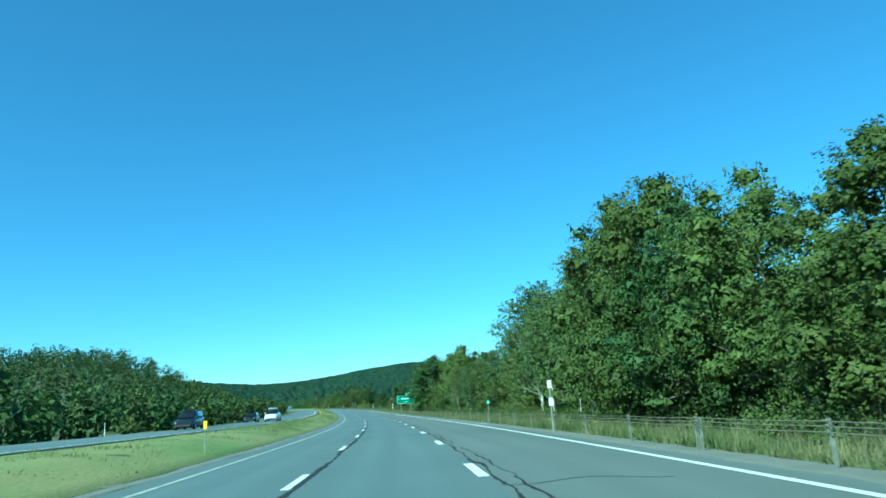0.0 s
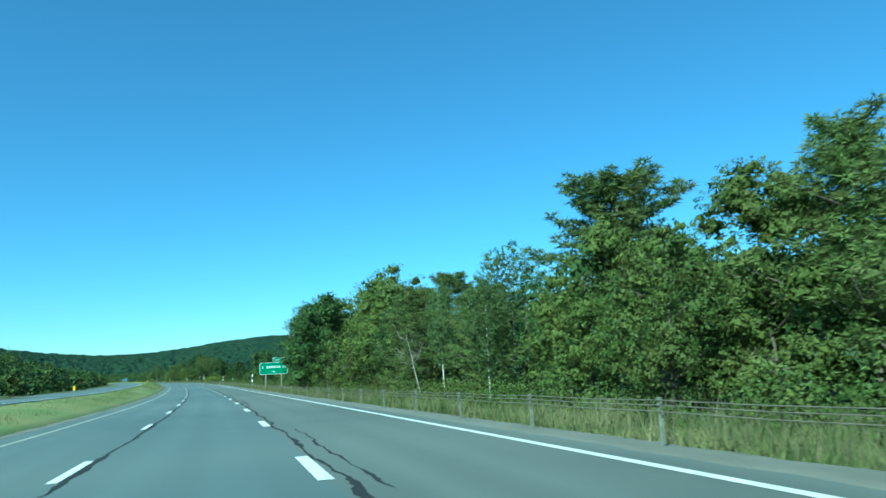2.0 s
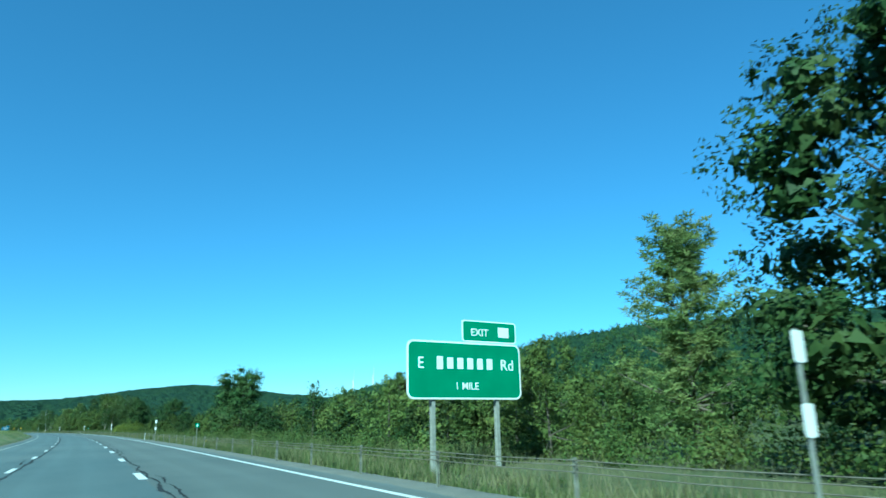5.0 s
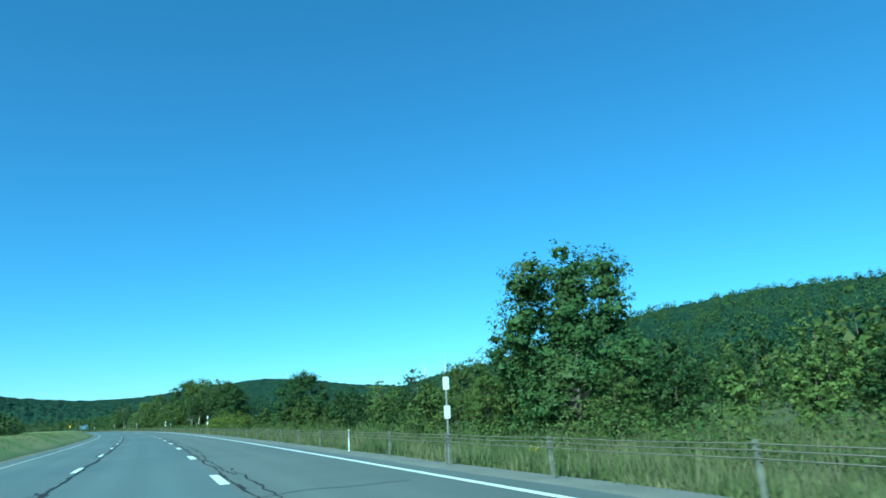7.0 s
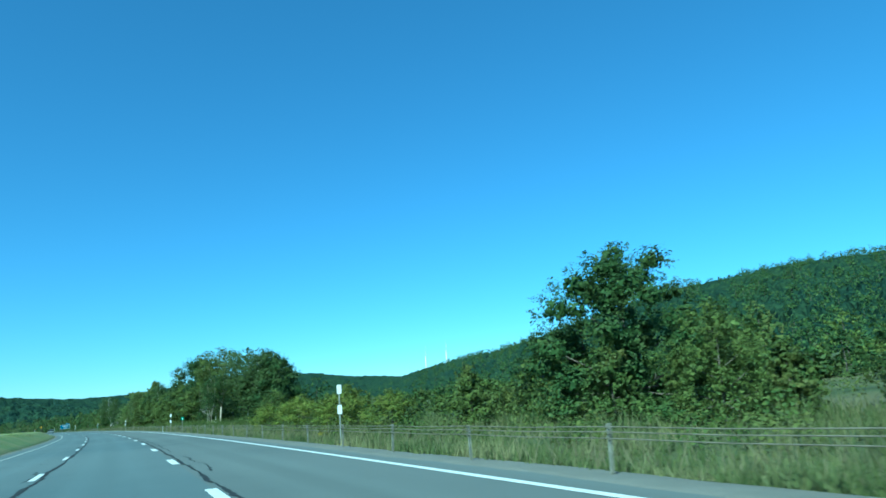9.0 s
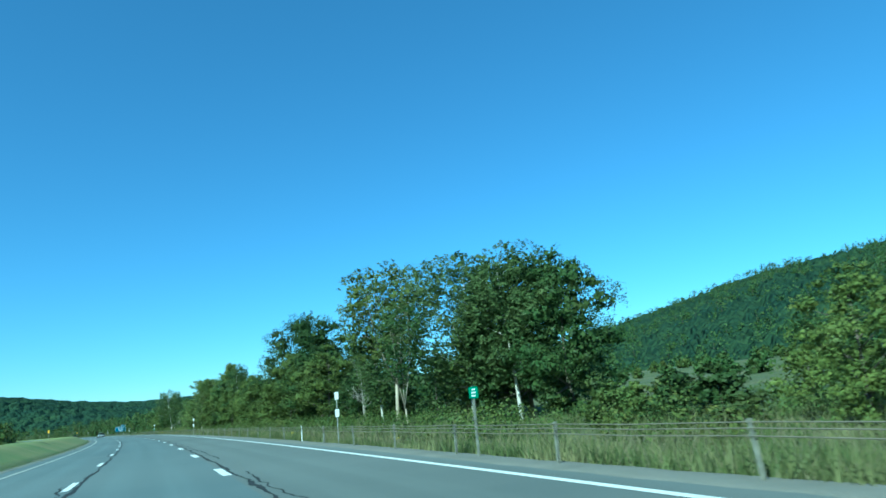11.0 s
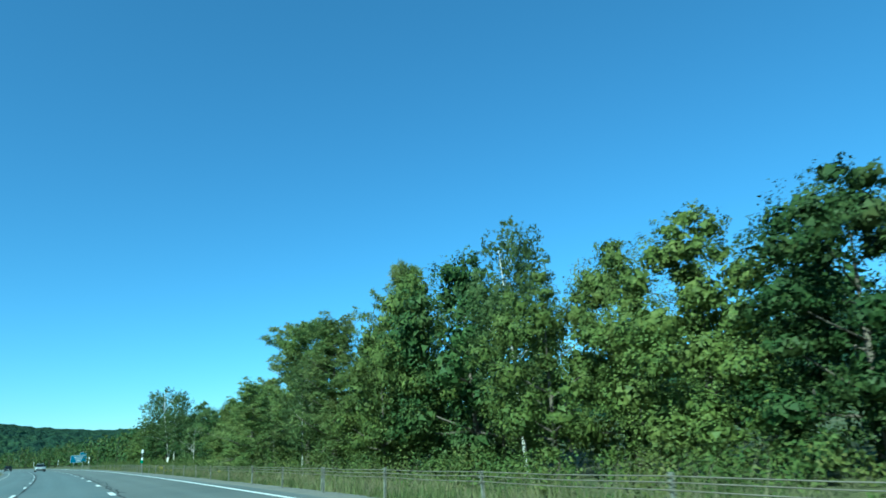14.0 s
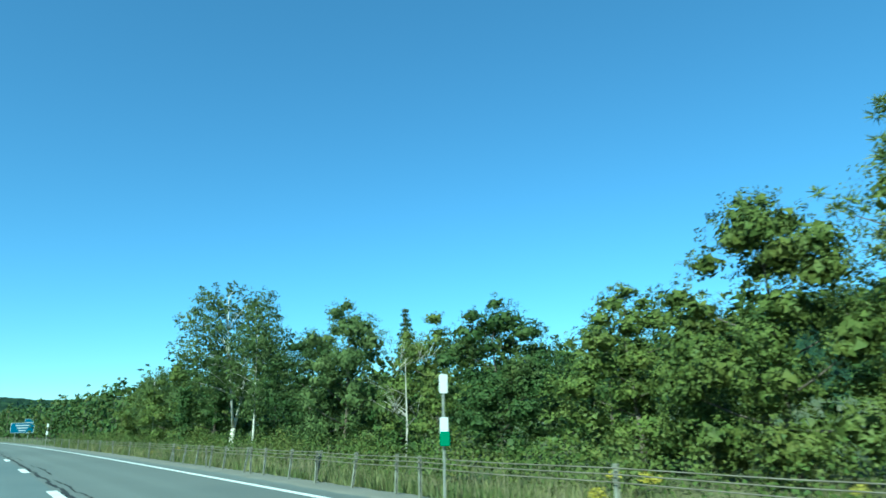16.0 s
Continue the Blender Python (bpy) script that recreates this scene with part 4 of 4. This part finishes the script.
woods("hillside_woods", [(0, 0, h, w) for h, w in zip(rh.uniform(11, 19, len(spots)), rh.uniform(0.9, 1.4, len(spots)))], 130, 1.32, (LEAF_DARK,), "crowns of taller trees on the wooded hillside", 68, spots)
stock = []
for d0, d1, h0, h1, step in ((-31, -26.5, 3.4, 5.2, 4.0), (-44, -33, 4.6, 6.6, 5.0), (-75, -46, 6.5, 8.6, 5.0), (-100, -76, 7.0, 9.5, 5.0), (-125, -100, 7.0, 9.5, 5.0)):
    s = 24.0
    while s < 1050:
        tall = 1.35 if s < 57 and d0 > -32 else 0.8 if s < 130 else 1.5 if s > 430 else 1.0
        stock.append((s, r3.uniform(d0, d1), r3.uniform(h0, h1) * tall, r3.uniform(1.1, 1.5)))
        s += step * r3.uniform(0.7, 1.3)
        step *= 1.003
for k in range(170):
    s, d = r3.uniform(40, 330), r3.uniform(-130, -33)
    stock.append((s, d, r3.uniform(4.5, 7.5), r3.uniform(1.2, 1.6)))
woods("opposite_woods", stock, 170, 0.63, (LEAF_DARK, LEAF_DARK, BUSH), "dark green woods beyond the opposite carriageway", 69)


# ---- undergrowth and grass ----
def undergrowth():
    r = np.random.default_rng(91)
    n = 3300
    s = r.uniform(-10, 640, n)
    d = 10.6 + np.abs(r.normal(0, 1.6, n)) + 5 * r.random(n) ** 2
    d = np.where((s > 150) & (s < 186), d + 4.0, d)
    openland = (s > 186) & (s < 384)
    d = np.where(openland, 11.8 + 26 * r.random(n) ** 1.6, d)
    size = r.uniform(0.35, 0.95, n) * np.where(d < 11.5, 0.7, 1.05)
    z = ground_z(s, d) + size * r.uniform(0.3, 1.0, n)
    c, nrm = puffs(along(s, d, z), size, 320000, r, 0.85, 0.3)
    tagged(new("undergrowth", leaf_mesh("undergrowth", c, nrm, 0.13, 0.09, BUSH, r)), "tangled green shrubs and brambles under the trees", "shrubs", kind="stuff")


def blades(name, n, s0, s1, d0, d1, h0, h1, m, label, seed, wide=0.02):
    """Grass stems, each a thin leaning blade, thicker in tufts."""
    r = np.random.default_rng(seed)
    s, d = r.uniform(s0, s1, n), r.uniform(d0, d1, n)
    tuft = np.clip(0.7 + 0.35 * ripple(s * 0.9, d * 1.2, seed) + 0.25 * ripple(s * 0.15, d * 0.5, seed + 3), 0.2, 1.4)
    h = r.uniform(h0, h1, n) * tuft
    base = along(s, d, ground_z(s, d) - 0.02)
    a = r.uniform(0, 6.28, n)
    lean = r.normal(0, 0.3, (n, 2)) * h[:, None]
    side = np.stack([np.cos(a), np.sin(a), 0 * a], -1) * (wide * r.uniform(0.6, 1.4, n))[:, None]
    tip = base + np.stack([lean[:, 0], lean[:, 1], h], -1)
    P = np.stack([base - side, base + side, tip], 1).reshape(-1, 3)
    tagged(new(name, mesh(name, P, np.arange(n * 3).reshape(n, 3), m)), label, "grass", kind="stuff")


def flowers():
    """Clumps of yellow flower heads in the tall verge grass."""
    r = np.random.default_rng(97)
    s, d = r.uniform(0, 600, 24), r.uniform(7.7, 10.5, 24)
    s[:9], d[:9] = r.uniform(523, 530, 9), r.uniform(7.6, 8.3, 9)
    c, nrm = puffs(along(s, d, ground_z(s, d) + r.uniform(0.35, 0.7, 24)), r.uniform(0.1, 0.2, 24), 1700, r, 0.6, 0.2)
    tagged(new("goldenrod", leaf_mesh("goldenrod", c, nrm, 0.06, 0.04, GOLD, r)), "small clumps of yellow goldenrod in the verge grass", "flowers", kind="stuff")


undergrowth()
flowers()
blades("verge_grass", 210000, -5, 600, 7.3, 11.8, 0.2, 0.62, BLADES, "tall uncut grass and weeds along the guide rail", 92, wide=0.017)
blades("meadow_grass", 70000, 184, 390, 11.5, 22, 0.35, 0.95, BLADES, "rough tall meadow grass between the shrubs", 95, wide=0.022)
blades("verge_weeds", 26000, -5, 600, 7.7, 12.3, 0.6, 1.2, STALKS, "pale seeding weed stalks in front of the shrubs", 93, wide=0.012)
blades("median_grass", 60000, 0, 420, -11.8, -6.9, 0.05, 0.17, BLADES_MED, "short dry grass on the median", 94, wide=0.025)
blades("median_weeds", 26000, 20, 330, -11.9, -7.4, 0.14, 0.4, BLADES, "taller tan and green weeds in the uncut median", 96, wide=0.016)

# ---- guide rail ----
rail = thing("cable_guide_rail", "three-cable steel guide rail on slim weathered posts", "guide rail")


def rail_post():
    bm = bmesh.new()
    slab(bm, (0.01, 0.056, 1.15), (-0.022, 0, 0.2), 0.003)
    slab(bm, (0.01, 0.056, 1.15), (0.022, 0, 0.2), 0.003)
    slab(bm, (0.036, 0.008, 1.15), (0, 0, 0.2))
    for z in (0.56, 0.66, 0.74):
        slab(bm, (0.03, 0.03, 0.035), (-0.05, 0, z), 0.006)
    me = bpy.data.meshes.new("post")
    bm.to_mesh(me)
    bm.free()
    me.materials.append(POSTS)
    return me


POST = rail_post()
s = 5.97
post_s = []
while s < 700:
    post_s.append(s)
    s += 4.88
for i, s in enumerate(post_s):
    if i in (51, 80):                                      # white posts stand here
        continue
    o = part("post", POST, rail)
    o.matrix_basis = place(s, 7.05, 0.02 * math.sin(i * 2.3), r3.uniform(-6, 6)) @ pose(0, 0, 0, r3.uniform(-2, 2), r3.uniform(-3, 3), 0)
for i in (2, 11, 20, 29, 38, 49, 58, 70, 79, 88, 97):     # doubled posts where cables are spliced
    o = part("post", POST, rail)
    o.matrix_basis = place(post_s[i] + 0.35, 7.1, 0, r3.uniform(-6, 6)) @ pose(0, 0, 0, 4, 0, 0)
for k in range(11):                                        # closer, leaning posts towards the anchor
    o = part("post", POST, rail)
    o.matrix_basis = place(534.2 + 1.9 * k + r3.uniform(-0.3, 0.3), 7.1, 0, r3.uniform(-6, 6)) @ pose(0, 0, 0, r3.uniform(-3, 3), r3.uniform(2, 11), 0)
for z in (0.56, 0.66, 0.74):
    ss = np.arange(5.97, 700, 2.44)
    sag = np.where(np.arange(len(ss)) % 2 == 1, -0.02, 0.0)
    bm = bmesh.new()
    tube(bm, [at(a, 6.99, z + b) for a, b in zip(ss, sag)], [0.009] * len(ss), 5)
    part("cable", bm, rail, CABLE)


# ---- signs and markers ----
def plate_mesh(w, h, t, corner, m):
    """A flat sheet with rounded corners, facing -y, its lower edge at z = 0."""
    bm = bmesh.new()
    pts = []
    for cx, cz, a0 in ((w / 2 - corner, corner, -90), (w / 2 - corner, h - corner, 0), (-w / 2 + corner, h - corner, 90), (-w / 2 + corner, corner, 180)):
        for k in range(5):
            a = radians(a0 + k * 22.5)
            pts.append((cx + corner * math.cos(a), cz + corner * math.sin(a)))
    f = bm.faces.new([bm.verts.new((x, -t / 2, z)) for x, z in pts])
    g = bmesh.ops.extrude_face_region(bm, geom=[f])
    bmesh.ops.translate(bm, verts=[v for v in g["geom"] if isinstance(v, bmesh.types.BMVert)], vec=(0, t, 0))
    bmesh.ops.recalc_face_normals(bm, faces=bm.faces[:])
    me = bpy.data.meshes.new("plate")
    bm.to_mesh(me)
    bm.free()
    me.materials.append(m)
    return me


def words(text, size, parent, x, y, z, m, align="CENTER"):
    """Built-in lettering turned into a thin raised mesh, facing -y."""
    cu = bpy.data.curves.new("lettering", "FONT")
    cu.body, cu.size, cu.extrude, cu.align_x = text, size, 0.004, align
    cu.offset = 0.006
    tmp = new("lettering", cu)
    bpy.context.view_layer.update()
    me = bpy.data.meshes.new_from_object(tmp.evaluated_get(bpy.context.evaluated_depsgraph_get()))
    bpy.data.objects.remove(tmp)
    me.materials.clear()
    me.materials.append(m)
    ob = part("lettering", me, parent, label="white lettering")
    ob.matrix_basis = pose(x, y, z, 90, 0, 0)
    return ob


def bar(w, h, parent, x, y, z, m):
    bm = slab(bmesh.new(), (w, 0.008, h), (x, y, z), 0.003)
    return part("bar", bm, parent, m)


def i_post(h, w=0.14):
    bm = bmesh.new()
    slab(bm, (w, 0.014, h), (0, -w / 2, h / 2 - 0.3), 0.003)
    slab(bm, (w, 0.014, h), (0, w / 2, h / 2 - 0.3), 0.003)
    slab(bm, (0.012, w, h), (0, 0, h / 2 - 0.3))
    me = bpy.data.meshes.new("post")
    bm.to_mesh(me)
    bm.free()
    me.materials.append(STEEL)
    return me


def guide_sign(s, d, w, h, tab_w, low, lettered, label, face=SIGN_GREEN):
    """A large green exit sign with a white border and an exit tab, on two steel posts."""
    sg = thing("guide_sign", label, "road sign", m=place(s, d, float(ground_z(s, d)), 4))
    for x in (-w * 0.28, w * 0.28):
        o = part("post", i_post(low + h + 0.3), sg)
        o.matrix_basis = pose(x, 0.12, 0)
    panel = part("panel", plate_mesh(w, h, 0.03, 0.25, SIGN_WHITE), sg)
    panel.matrix_basis = pose(0, 0, low)
    o = part("panel_face", plate_mesh(w - 0.14, h - 0.14, 0.03, 0.2, face), panel, label="coloured reflective face")
    o.matrix_basis = pose(0, -0.005, 0.07)
    tab = part("exit_tab", plate_mesh(tab_w, 0.78, 0.03, 0.1, SIGN_WHITE), sg)
    tab.matrix_basis = pose(w / 2 - tab_w / 2 - 0.15, 0, low + h + 0.03)
    o = part("tab_face", plate_mesh(tab_w - 0.1, 0.68, 0.03, 0.08, face), tab, label="coloured reflective face")
    o.matrix_basis = pose(0, -0.005, 0.05)
    y = -0.026
    if lettered:
        words("E", 0.56, panel, -w * 0.39, y, h * 0.52, SIGN_WHITE)
        words("Rd", 0.56, panel, w * 0.37, y, h * 0.52, SIGN_WHITE)
        for k in range(6):                                 # a name too blurred to read
            bar(0.26, 0.4 if k else 0.46, panel, -w * 0.23 + k * 0.42, y, h * 0.52 + 0.2, SIGN_WHITE)
        words("1 MILE", 0.36, panel, 0, y, h * 0.17, SIGN_WHITE)
        words("EXIT", 0.38, tab, -0.45, y, 0.22, SIGN_WHITE)
        bar(0.5, 0.38, tab, 0.62, y, 0.39, SIGN_WHITE)
    else:
        for k in range(3):
            bar(w * (0.6 - 0.15 * k), 0.2, panel, 0, y, h * (0.74 - 0.25 * k), SIGN_WHITE)
    return sg


guide_sign(183.6, 11.7, 4.8, 2.0, 2.4, 2.4, True, "large green exit guide sign with white border on two posts")
guide_sign(692, 14.0, 4.4, 2.1, 1.8, 1.5, False, "distant large blue service sign beside the highway", SIGN_BLUE)


def reference_marker():
    """Two white plates, one above the other, on a slim steel post."""
    mk = thing("reference_marker", "two white plates on a slim steel post by the guide rail", "marker post", "reference markers")
    part("post", slab(slab(bmesh.new(), (0.05, 0.012, 2.6), (0, 0.014, 1.0), 0.003), (0.02, 0.03, 2.6), (0, 0.03, 1.0), 0.003), mk, STEEL)
    for z in (1.94, 1.18):
        o = part("plate", plate_mesh(0.18, 0.34, 0.006, 0.03, SIGN_WHITE), mk, label="white reflective plate")
        o.matrix_basis = pose(0, 0, z)
    return mk


mk = reference_marker()
mk.matrix_basis = place(29.25, 6.71, -0.05)
for s, d in ((167.5, 6.66), (245.6, 7.25), (320.0, 7.5), (390.3, 7.4), (460.6, 6.9), (531.8, 6.8), (603, 7.0), (674, 7.0), (745, 7.0)):
    copy_thing(mk, place(s, d, -0.05))


def mile_marker():
    """A small green plate with white figures on a square post."""
    mm = thing("mile_marker", "small green mile plate with white figures on a post", "mile marker", "mile markers")
    part("post", slab(bmesh.new(), (0.06, 0.05, 2.05), (0, 0.03, 0.7), 0.008), mm, POSTS)
    o = part("plate", plate_mesh(0.25, 0.28, 0.006, 0.03, SIGN_GREEN), mm, label="green reflective plate")
    o.matrix_basis = pose(0, 0, 1.43)
    for k, w in enumerate((0.1, 0.14, 0.12)):
        bar(w, 0.042, o, 0, -0.006, 0.215 - 0.078 * k, SIGN_WHITE)
    return mm


mm = mile_marker()
mm.matrix_basis = place(48.8, 6.95, -0.05)
for s in (215.2, 375.7):
    copy_thing(mm, place(s, 7.15, -0.05))
m6 = thing("mile_marker", "small green plate low on a marker post", "mile marker", m=place(531.75, 6.78, 0.98))
part("plate", plate_mesh(0.2, 0.24, 0.006, 0.02, SIGN_GREEN), m6)


def median_marker():
    md = thing("median_marker", "slim post with a yellow reflector on the median", "marker post", "median markers")
    part("post", slab(bmesh.new(), (0.045, 0.02, 1.5), (0, 0.012, 0.5), 0.004), md, POSTS)
    o = part("reflector", plate_mesh(0.14, 0.3, 0.008, 0.02, YELLOW), md, label="yellow reflector")
    o.matrix_basis = pose(0, 0, 0.98)
    return md


md = median_marker()
md.matrix_basis = place(26.3, -7.3, float(ground_z(26.3, -7.3)))
for s, d in ((120, -9.5), (214, -9.6), (335, -8.7), (440, -8.8), (560, -8.8)):
    copy_thing(md, place(s, d, float(ground_z(s, d)) - 0.1))


# ---- slim white posts along the guide rail and beyond the opposite carriageway ----
def white_post(label, m, group=""):
    ob = thing("delineator_post", label, "marker post", group, m)
    part("post", slab(bmesh.new(), (0.048, 0.03, 1.4), (0, 0, 0.17), 0.008), ob, SIGN_WHITE)
    part("reflector", slab(bmesh.new(), (0.034, 0.01, 0.1), (0, -0.019, 0.78), 0.003), ob, STEEL, "grey reflector")
    return ob


wp = white_post("slim white post among the guide rail posts", place(254.85, 7.05, -0.05), "white posts")
copy_thing(wp, place(396.37, 7.05, -0.05))


white_post("slim white post beyond the opposite carriageway", place(56.1, -22.5, float(ground_z(56.1, -22.5)) + 0.3))


# ---- vehicles ----
def paint(name, c, metal=0.3):
    m, t, p = nodes_of(name, 0.3, metal)
    p.inputs["Coat Weight"].default_value = 0.5
    t.links.new(mixed(t, c, tuple(v * 0.85 for v in c), noise_of(t, 3.0)), p.inputs["Base Color"])
    return m


GLASS, _, gp = nodes_of("car_glass", 0.06)
gp.inputs["Base Color"].default_value = (0.012, 0.015, 0.018, 1)
RUBBER = two_tone("rubber", (0.02, 0.02, 0.02), (0.035, 0.034, 0.032), 6, 0.85, 40)
RIM = two_tone("rim_alloy", (0.5, 0.5, 0.5), (0.4, 0.4, 0.4), 6, 0.35, metal=0.8)
RED = two_tone("tail_lamp", (0.45, 0.02, 0.02), (0.35, 0.015, 0.015), 5, 0.25)
LAMP = two_tone("head_lamp", (0.85, 0.85, 0.85), (0.75, 0.76, 0.78), 5, 0.15)
TRIM = two_tone("dark_trim", (0.03, 0.03, 0.03), (0.02, 0.02, 0.02), 5, 0.6)


def loft(sections):
    """Body from cross sections: (y, half width low, half width high, bottom, belt, top)."""
    bm = bmesh.new()
    rings = []
    for y, wl, wh, zb, zm, zt in sections:
        ring = [(-wl * 0.92, zb), (-wl, zb + 0.12), (-wl, zm), (-wh, zt - 0.05), (-wh * 0.86, zt), (wh * 0.86, zt), (wh, zt - 0.05), (wl, zm), (wl, zb + 0.12), (wl * 0.92, zb)]
        rings.append([bm.verts.new((x, y, z)) for x, z in ring])
    for a, b in zip(rings, rings[1:]):
        for k in range(len(a)):
            bm.faces.new((a[k], a[(k + 1) % len(a)], b[(k + 1) % len(b)], b[k])).smooth = True
    bm.faces.new(rings[0])
    bm.faces.new(rings[-1][::-1])
    bmesh.ops.recalc_face_normals(bm, faces=bm.faces[:])
    return bm


def vehicle(name, label, body_paint, m, tall=1.48, length=4.5, style="hatch"):
    """A car that faces +y: lofted body, dark glasshouse, wheels, lamps, bumpers and a plain plate."""
    car = thing(name, label, "car", "cars on the highway", m)
    L, W, belt = length / 2, 0.9, tall * 0.62
    part("body", loft([(-L, 0.78, 0.74, 0.42, belt * 0.78, belt * 0.92), (-L + 0.12, 0.86, 0.82, 0.3, belt * 0.85, belt), (-L * 0.45, W, W * 0.94, 0.22, belt * 0.9, belt),
                       (L * 0.4, W, W * 0.92, 0.22, belt * 0.88, belt * 0.97), (L * 0.86, 0.86, 0.78, 0.25, belt * 0.7, belt * 0.82), (L, 0.72, 0.64, 0.35, belt * 0.55, belt * 0.66)]), car, body_paint)
    back = -L + (0.22 if style == "hatch" else L * 0.9)
    cab = [(back, 0.78, 0.6, belt - 0.03, belt + 0.02, belt + 0.06), (back + 0.3, 0.8, 0.64, belt - 0.03, belt + 0.08, tall - 0.03), (0.1, 0.82, 0.66, belt - 0.03, belt + 0.08, tall),
           (L * 0.22, 0.8, 0.64, belt - 0.03, belt + 0.06, tall - 0.06), (L * 0.52, 0.76, 0.6, belt - 0.06, belt - 0.02, belt + 0.02)]
    part("window_glass", loft(cab), car, GLASS)
    roof = loft([(back + 0.28, 0.56, 0.5, tall - 0.06, tall - 0.03, tall - 0.005), (0.1, 0.6, 0.54, tall - 0.03, tall, tall + 0.025), (L * 0.24, 0.56, 0.5, tall - 0.09, tall - 0.06, tall - 0.035)])
    part("roof", roof, car, body_paint)
    for x in (-1, 1):
        for y in (-L * 0.62, L * 0.62):
            bm = bmesh.new()
            bmesh.ops.create_cone(bm, cap_ends=True, segments=20, radius1=0.33, radius2=0.33, depth=0.22, matrix=pose(0, 0, 0, 0, 90, 0))
            bmesh.ops.bevel(bm, geom=[e for e in bm.edges if len(e.link_faces) == 2 and e.calc_face_angle() > 1], offset=0.03, segments=2, affect="EDGES")
            wheel = part("wheel", bm, car, RUBBER)
            wheel.matrix_basis = pose(x * 0.8, y, 0.33)
            bm = bmesh.new()
            bmesh.ops.create_cone(bm, cap_ends=True, segments=16, radius1=0.21, radius2=0.19, depth=0.03, matrix=pose(x * 0.115, 0, 0, 0, 90 * x, 0))
            part("rim", bm, wheel, RIM)
        part("tail_lamp", slab(bmesh.new(), (0.22, 0.1, 0.2), (x * 0.64, -L + 0.06, belt * 0.82), 0.03), car, RED)
        part("head_lamp", slab(bmesh.new(), (0.3, 0.16, 0.13), (x * 0.54, L - 0.1, belt * 0.62), 0.03), car, LAMP)
        part("side_mirror", slab(bmesh.new(), (0.18, 0.1, 0.13), (x * 0.95, L * 0.38, belt + 0.06), 0.03), car, body_paint)
    part("bumper", slab(bmesh.new(), (1.5, 0.16, 0.2), (0, -L + 0.02, 0.44), 0.04), car, TRIM)
    part("bumper", slab(bmesh.new(), (1.4, 0.16, 0.2), (0, L - 0.02, 0.4), 0.04), car, TRIM)
    part("plate", slab(bmesh.new(), (0.32, 0.02, 0.16), (0, -L - 0.06 + 0.0, belt * 0.62), 0.004), car, SIGN_WHITE)
    return car


vehicle("hatchback_car", "silver hatchback car driving ahead in the middle lane", paint("silver_paint", (0.55, 0.56, 0.57), 0.6), place(618, -0.2, 0.0))
vehicle("dark_car", "dark car driving far ahead in the inner lane", paint("black_paint", (0.02, 0.02, 0.024)), place(690, -3.8, 0.0), 1.45, 4.6)
vehicle("dark_suv", "dark sport utility car on the opposite carriageway", paint("navy_paint", (0.02, 0.025, 0.04)), place(66, -18.6, 0.72, 180), 1.7, 4.7)
vehicle("pickup_car", "white pickup car on the opposite carriageway", paint("white_paint", (0.75, 0.76, 0.77), 0.0), place(99, -15.2, 0.72, 180), 1.82, 5.4, "pickup")
vehicle("black_car", "black car on the opposite carriageway", paint("gloss_black_paint", (0.015, 0.015, 0.017)), place(104, -18.9, 0.72, 180), 1.45, 4.5)


# ---- wind turbines on the ridges ----
def turbine(x, y, hub, label):
    wt = thing("wind_turbine", label, "wind turbine", "wind turbines", m=Matrix.Translation((x, y, 0)))
    white = SIGN_WHITE
    part("tower", tube(bmesh.new(), [(0, 0, hub - 75), (0, 0, hub)], [2.1, 1.2], 12), wt, white)
    part("nacelle", slab(bmesh.new(), (3, 8, 3.2), (0, 0, hub + 1), 0.8), wt, white)
    for k in range(3):
        bm = bmesh.new()
        tube(bm, [(0, 0, 0), (0, 0, 8), (0, 0, 34)], [0.9, 1.3, 0.25], 6)
        o = part("blade", bm, wt, white)
        o.matrix_basis = pose(0, -5, hub + 1, 0, 0, 70) @ pose(0, 0, 0, 0, 14 + 120 * k, 0) @ Matrix.Diagonal((1, 0.35, 1, 1))
    return wt


turbine(552, 2247, 150, "white wind turbine standing on the wooded ridge")
turbine(500, 2300, 138, "white wind turbine standing on the wooded ridge")
turbine(161, 4500, 262, "white wind turbine standing on the wooded ridge")
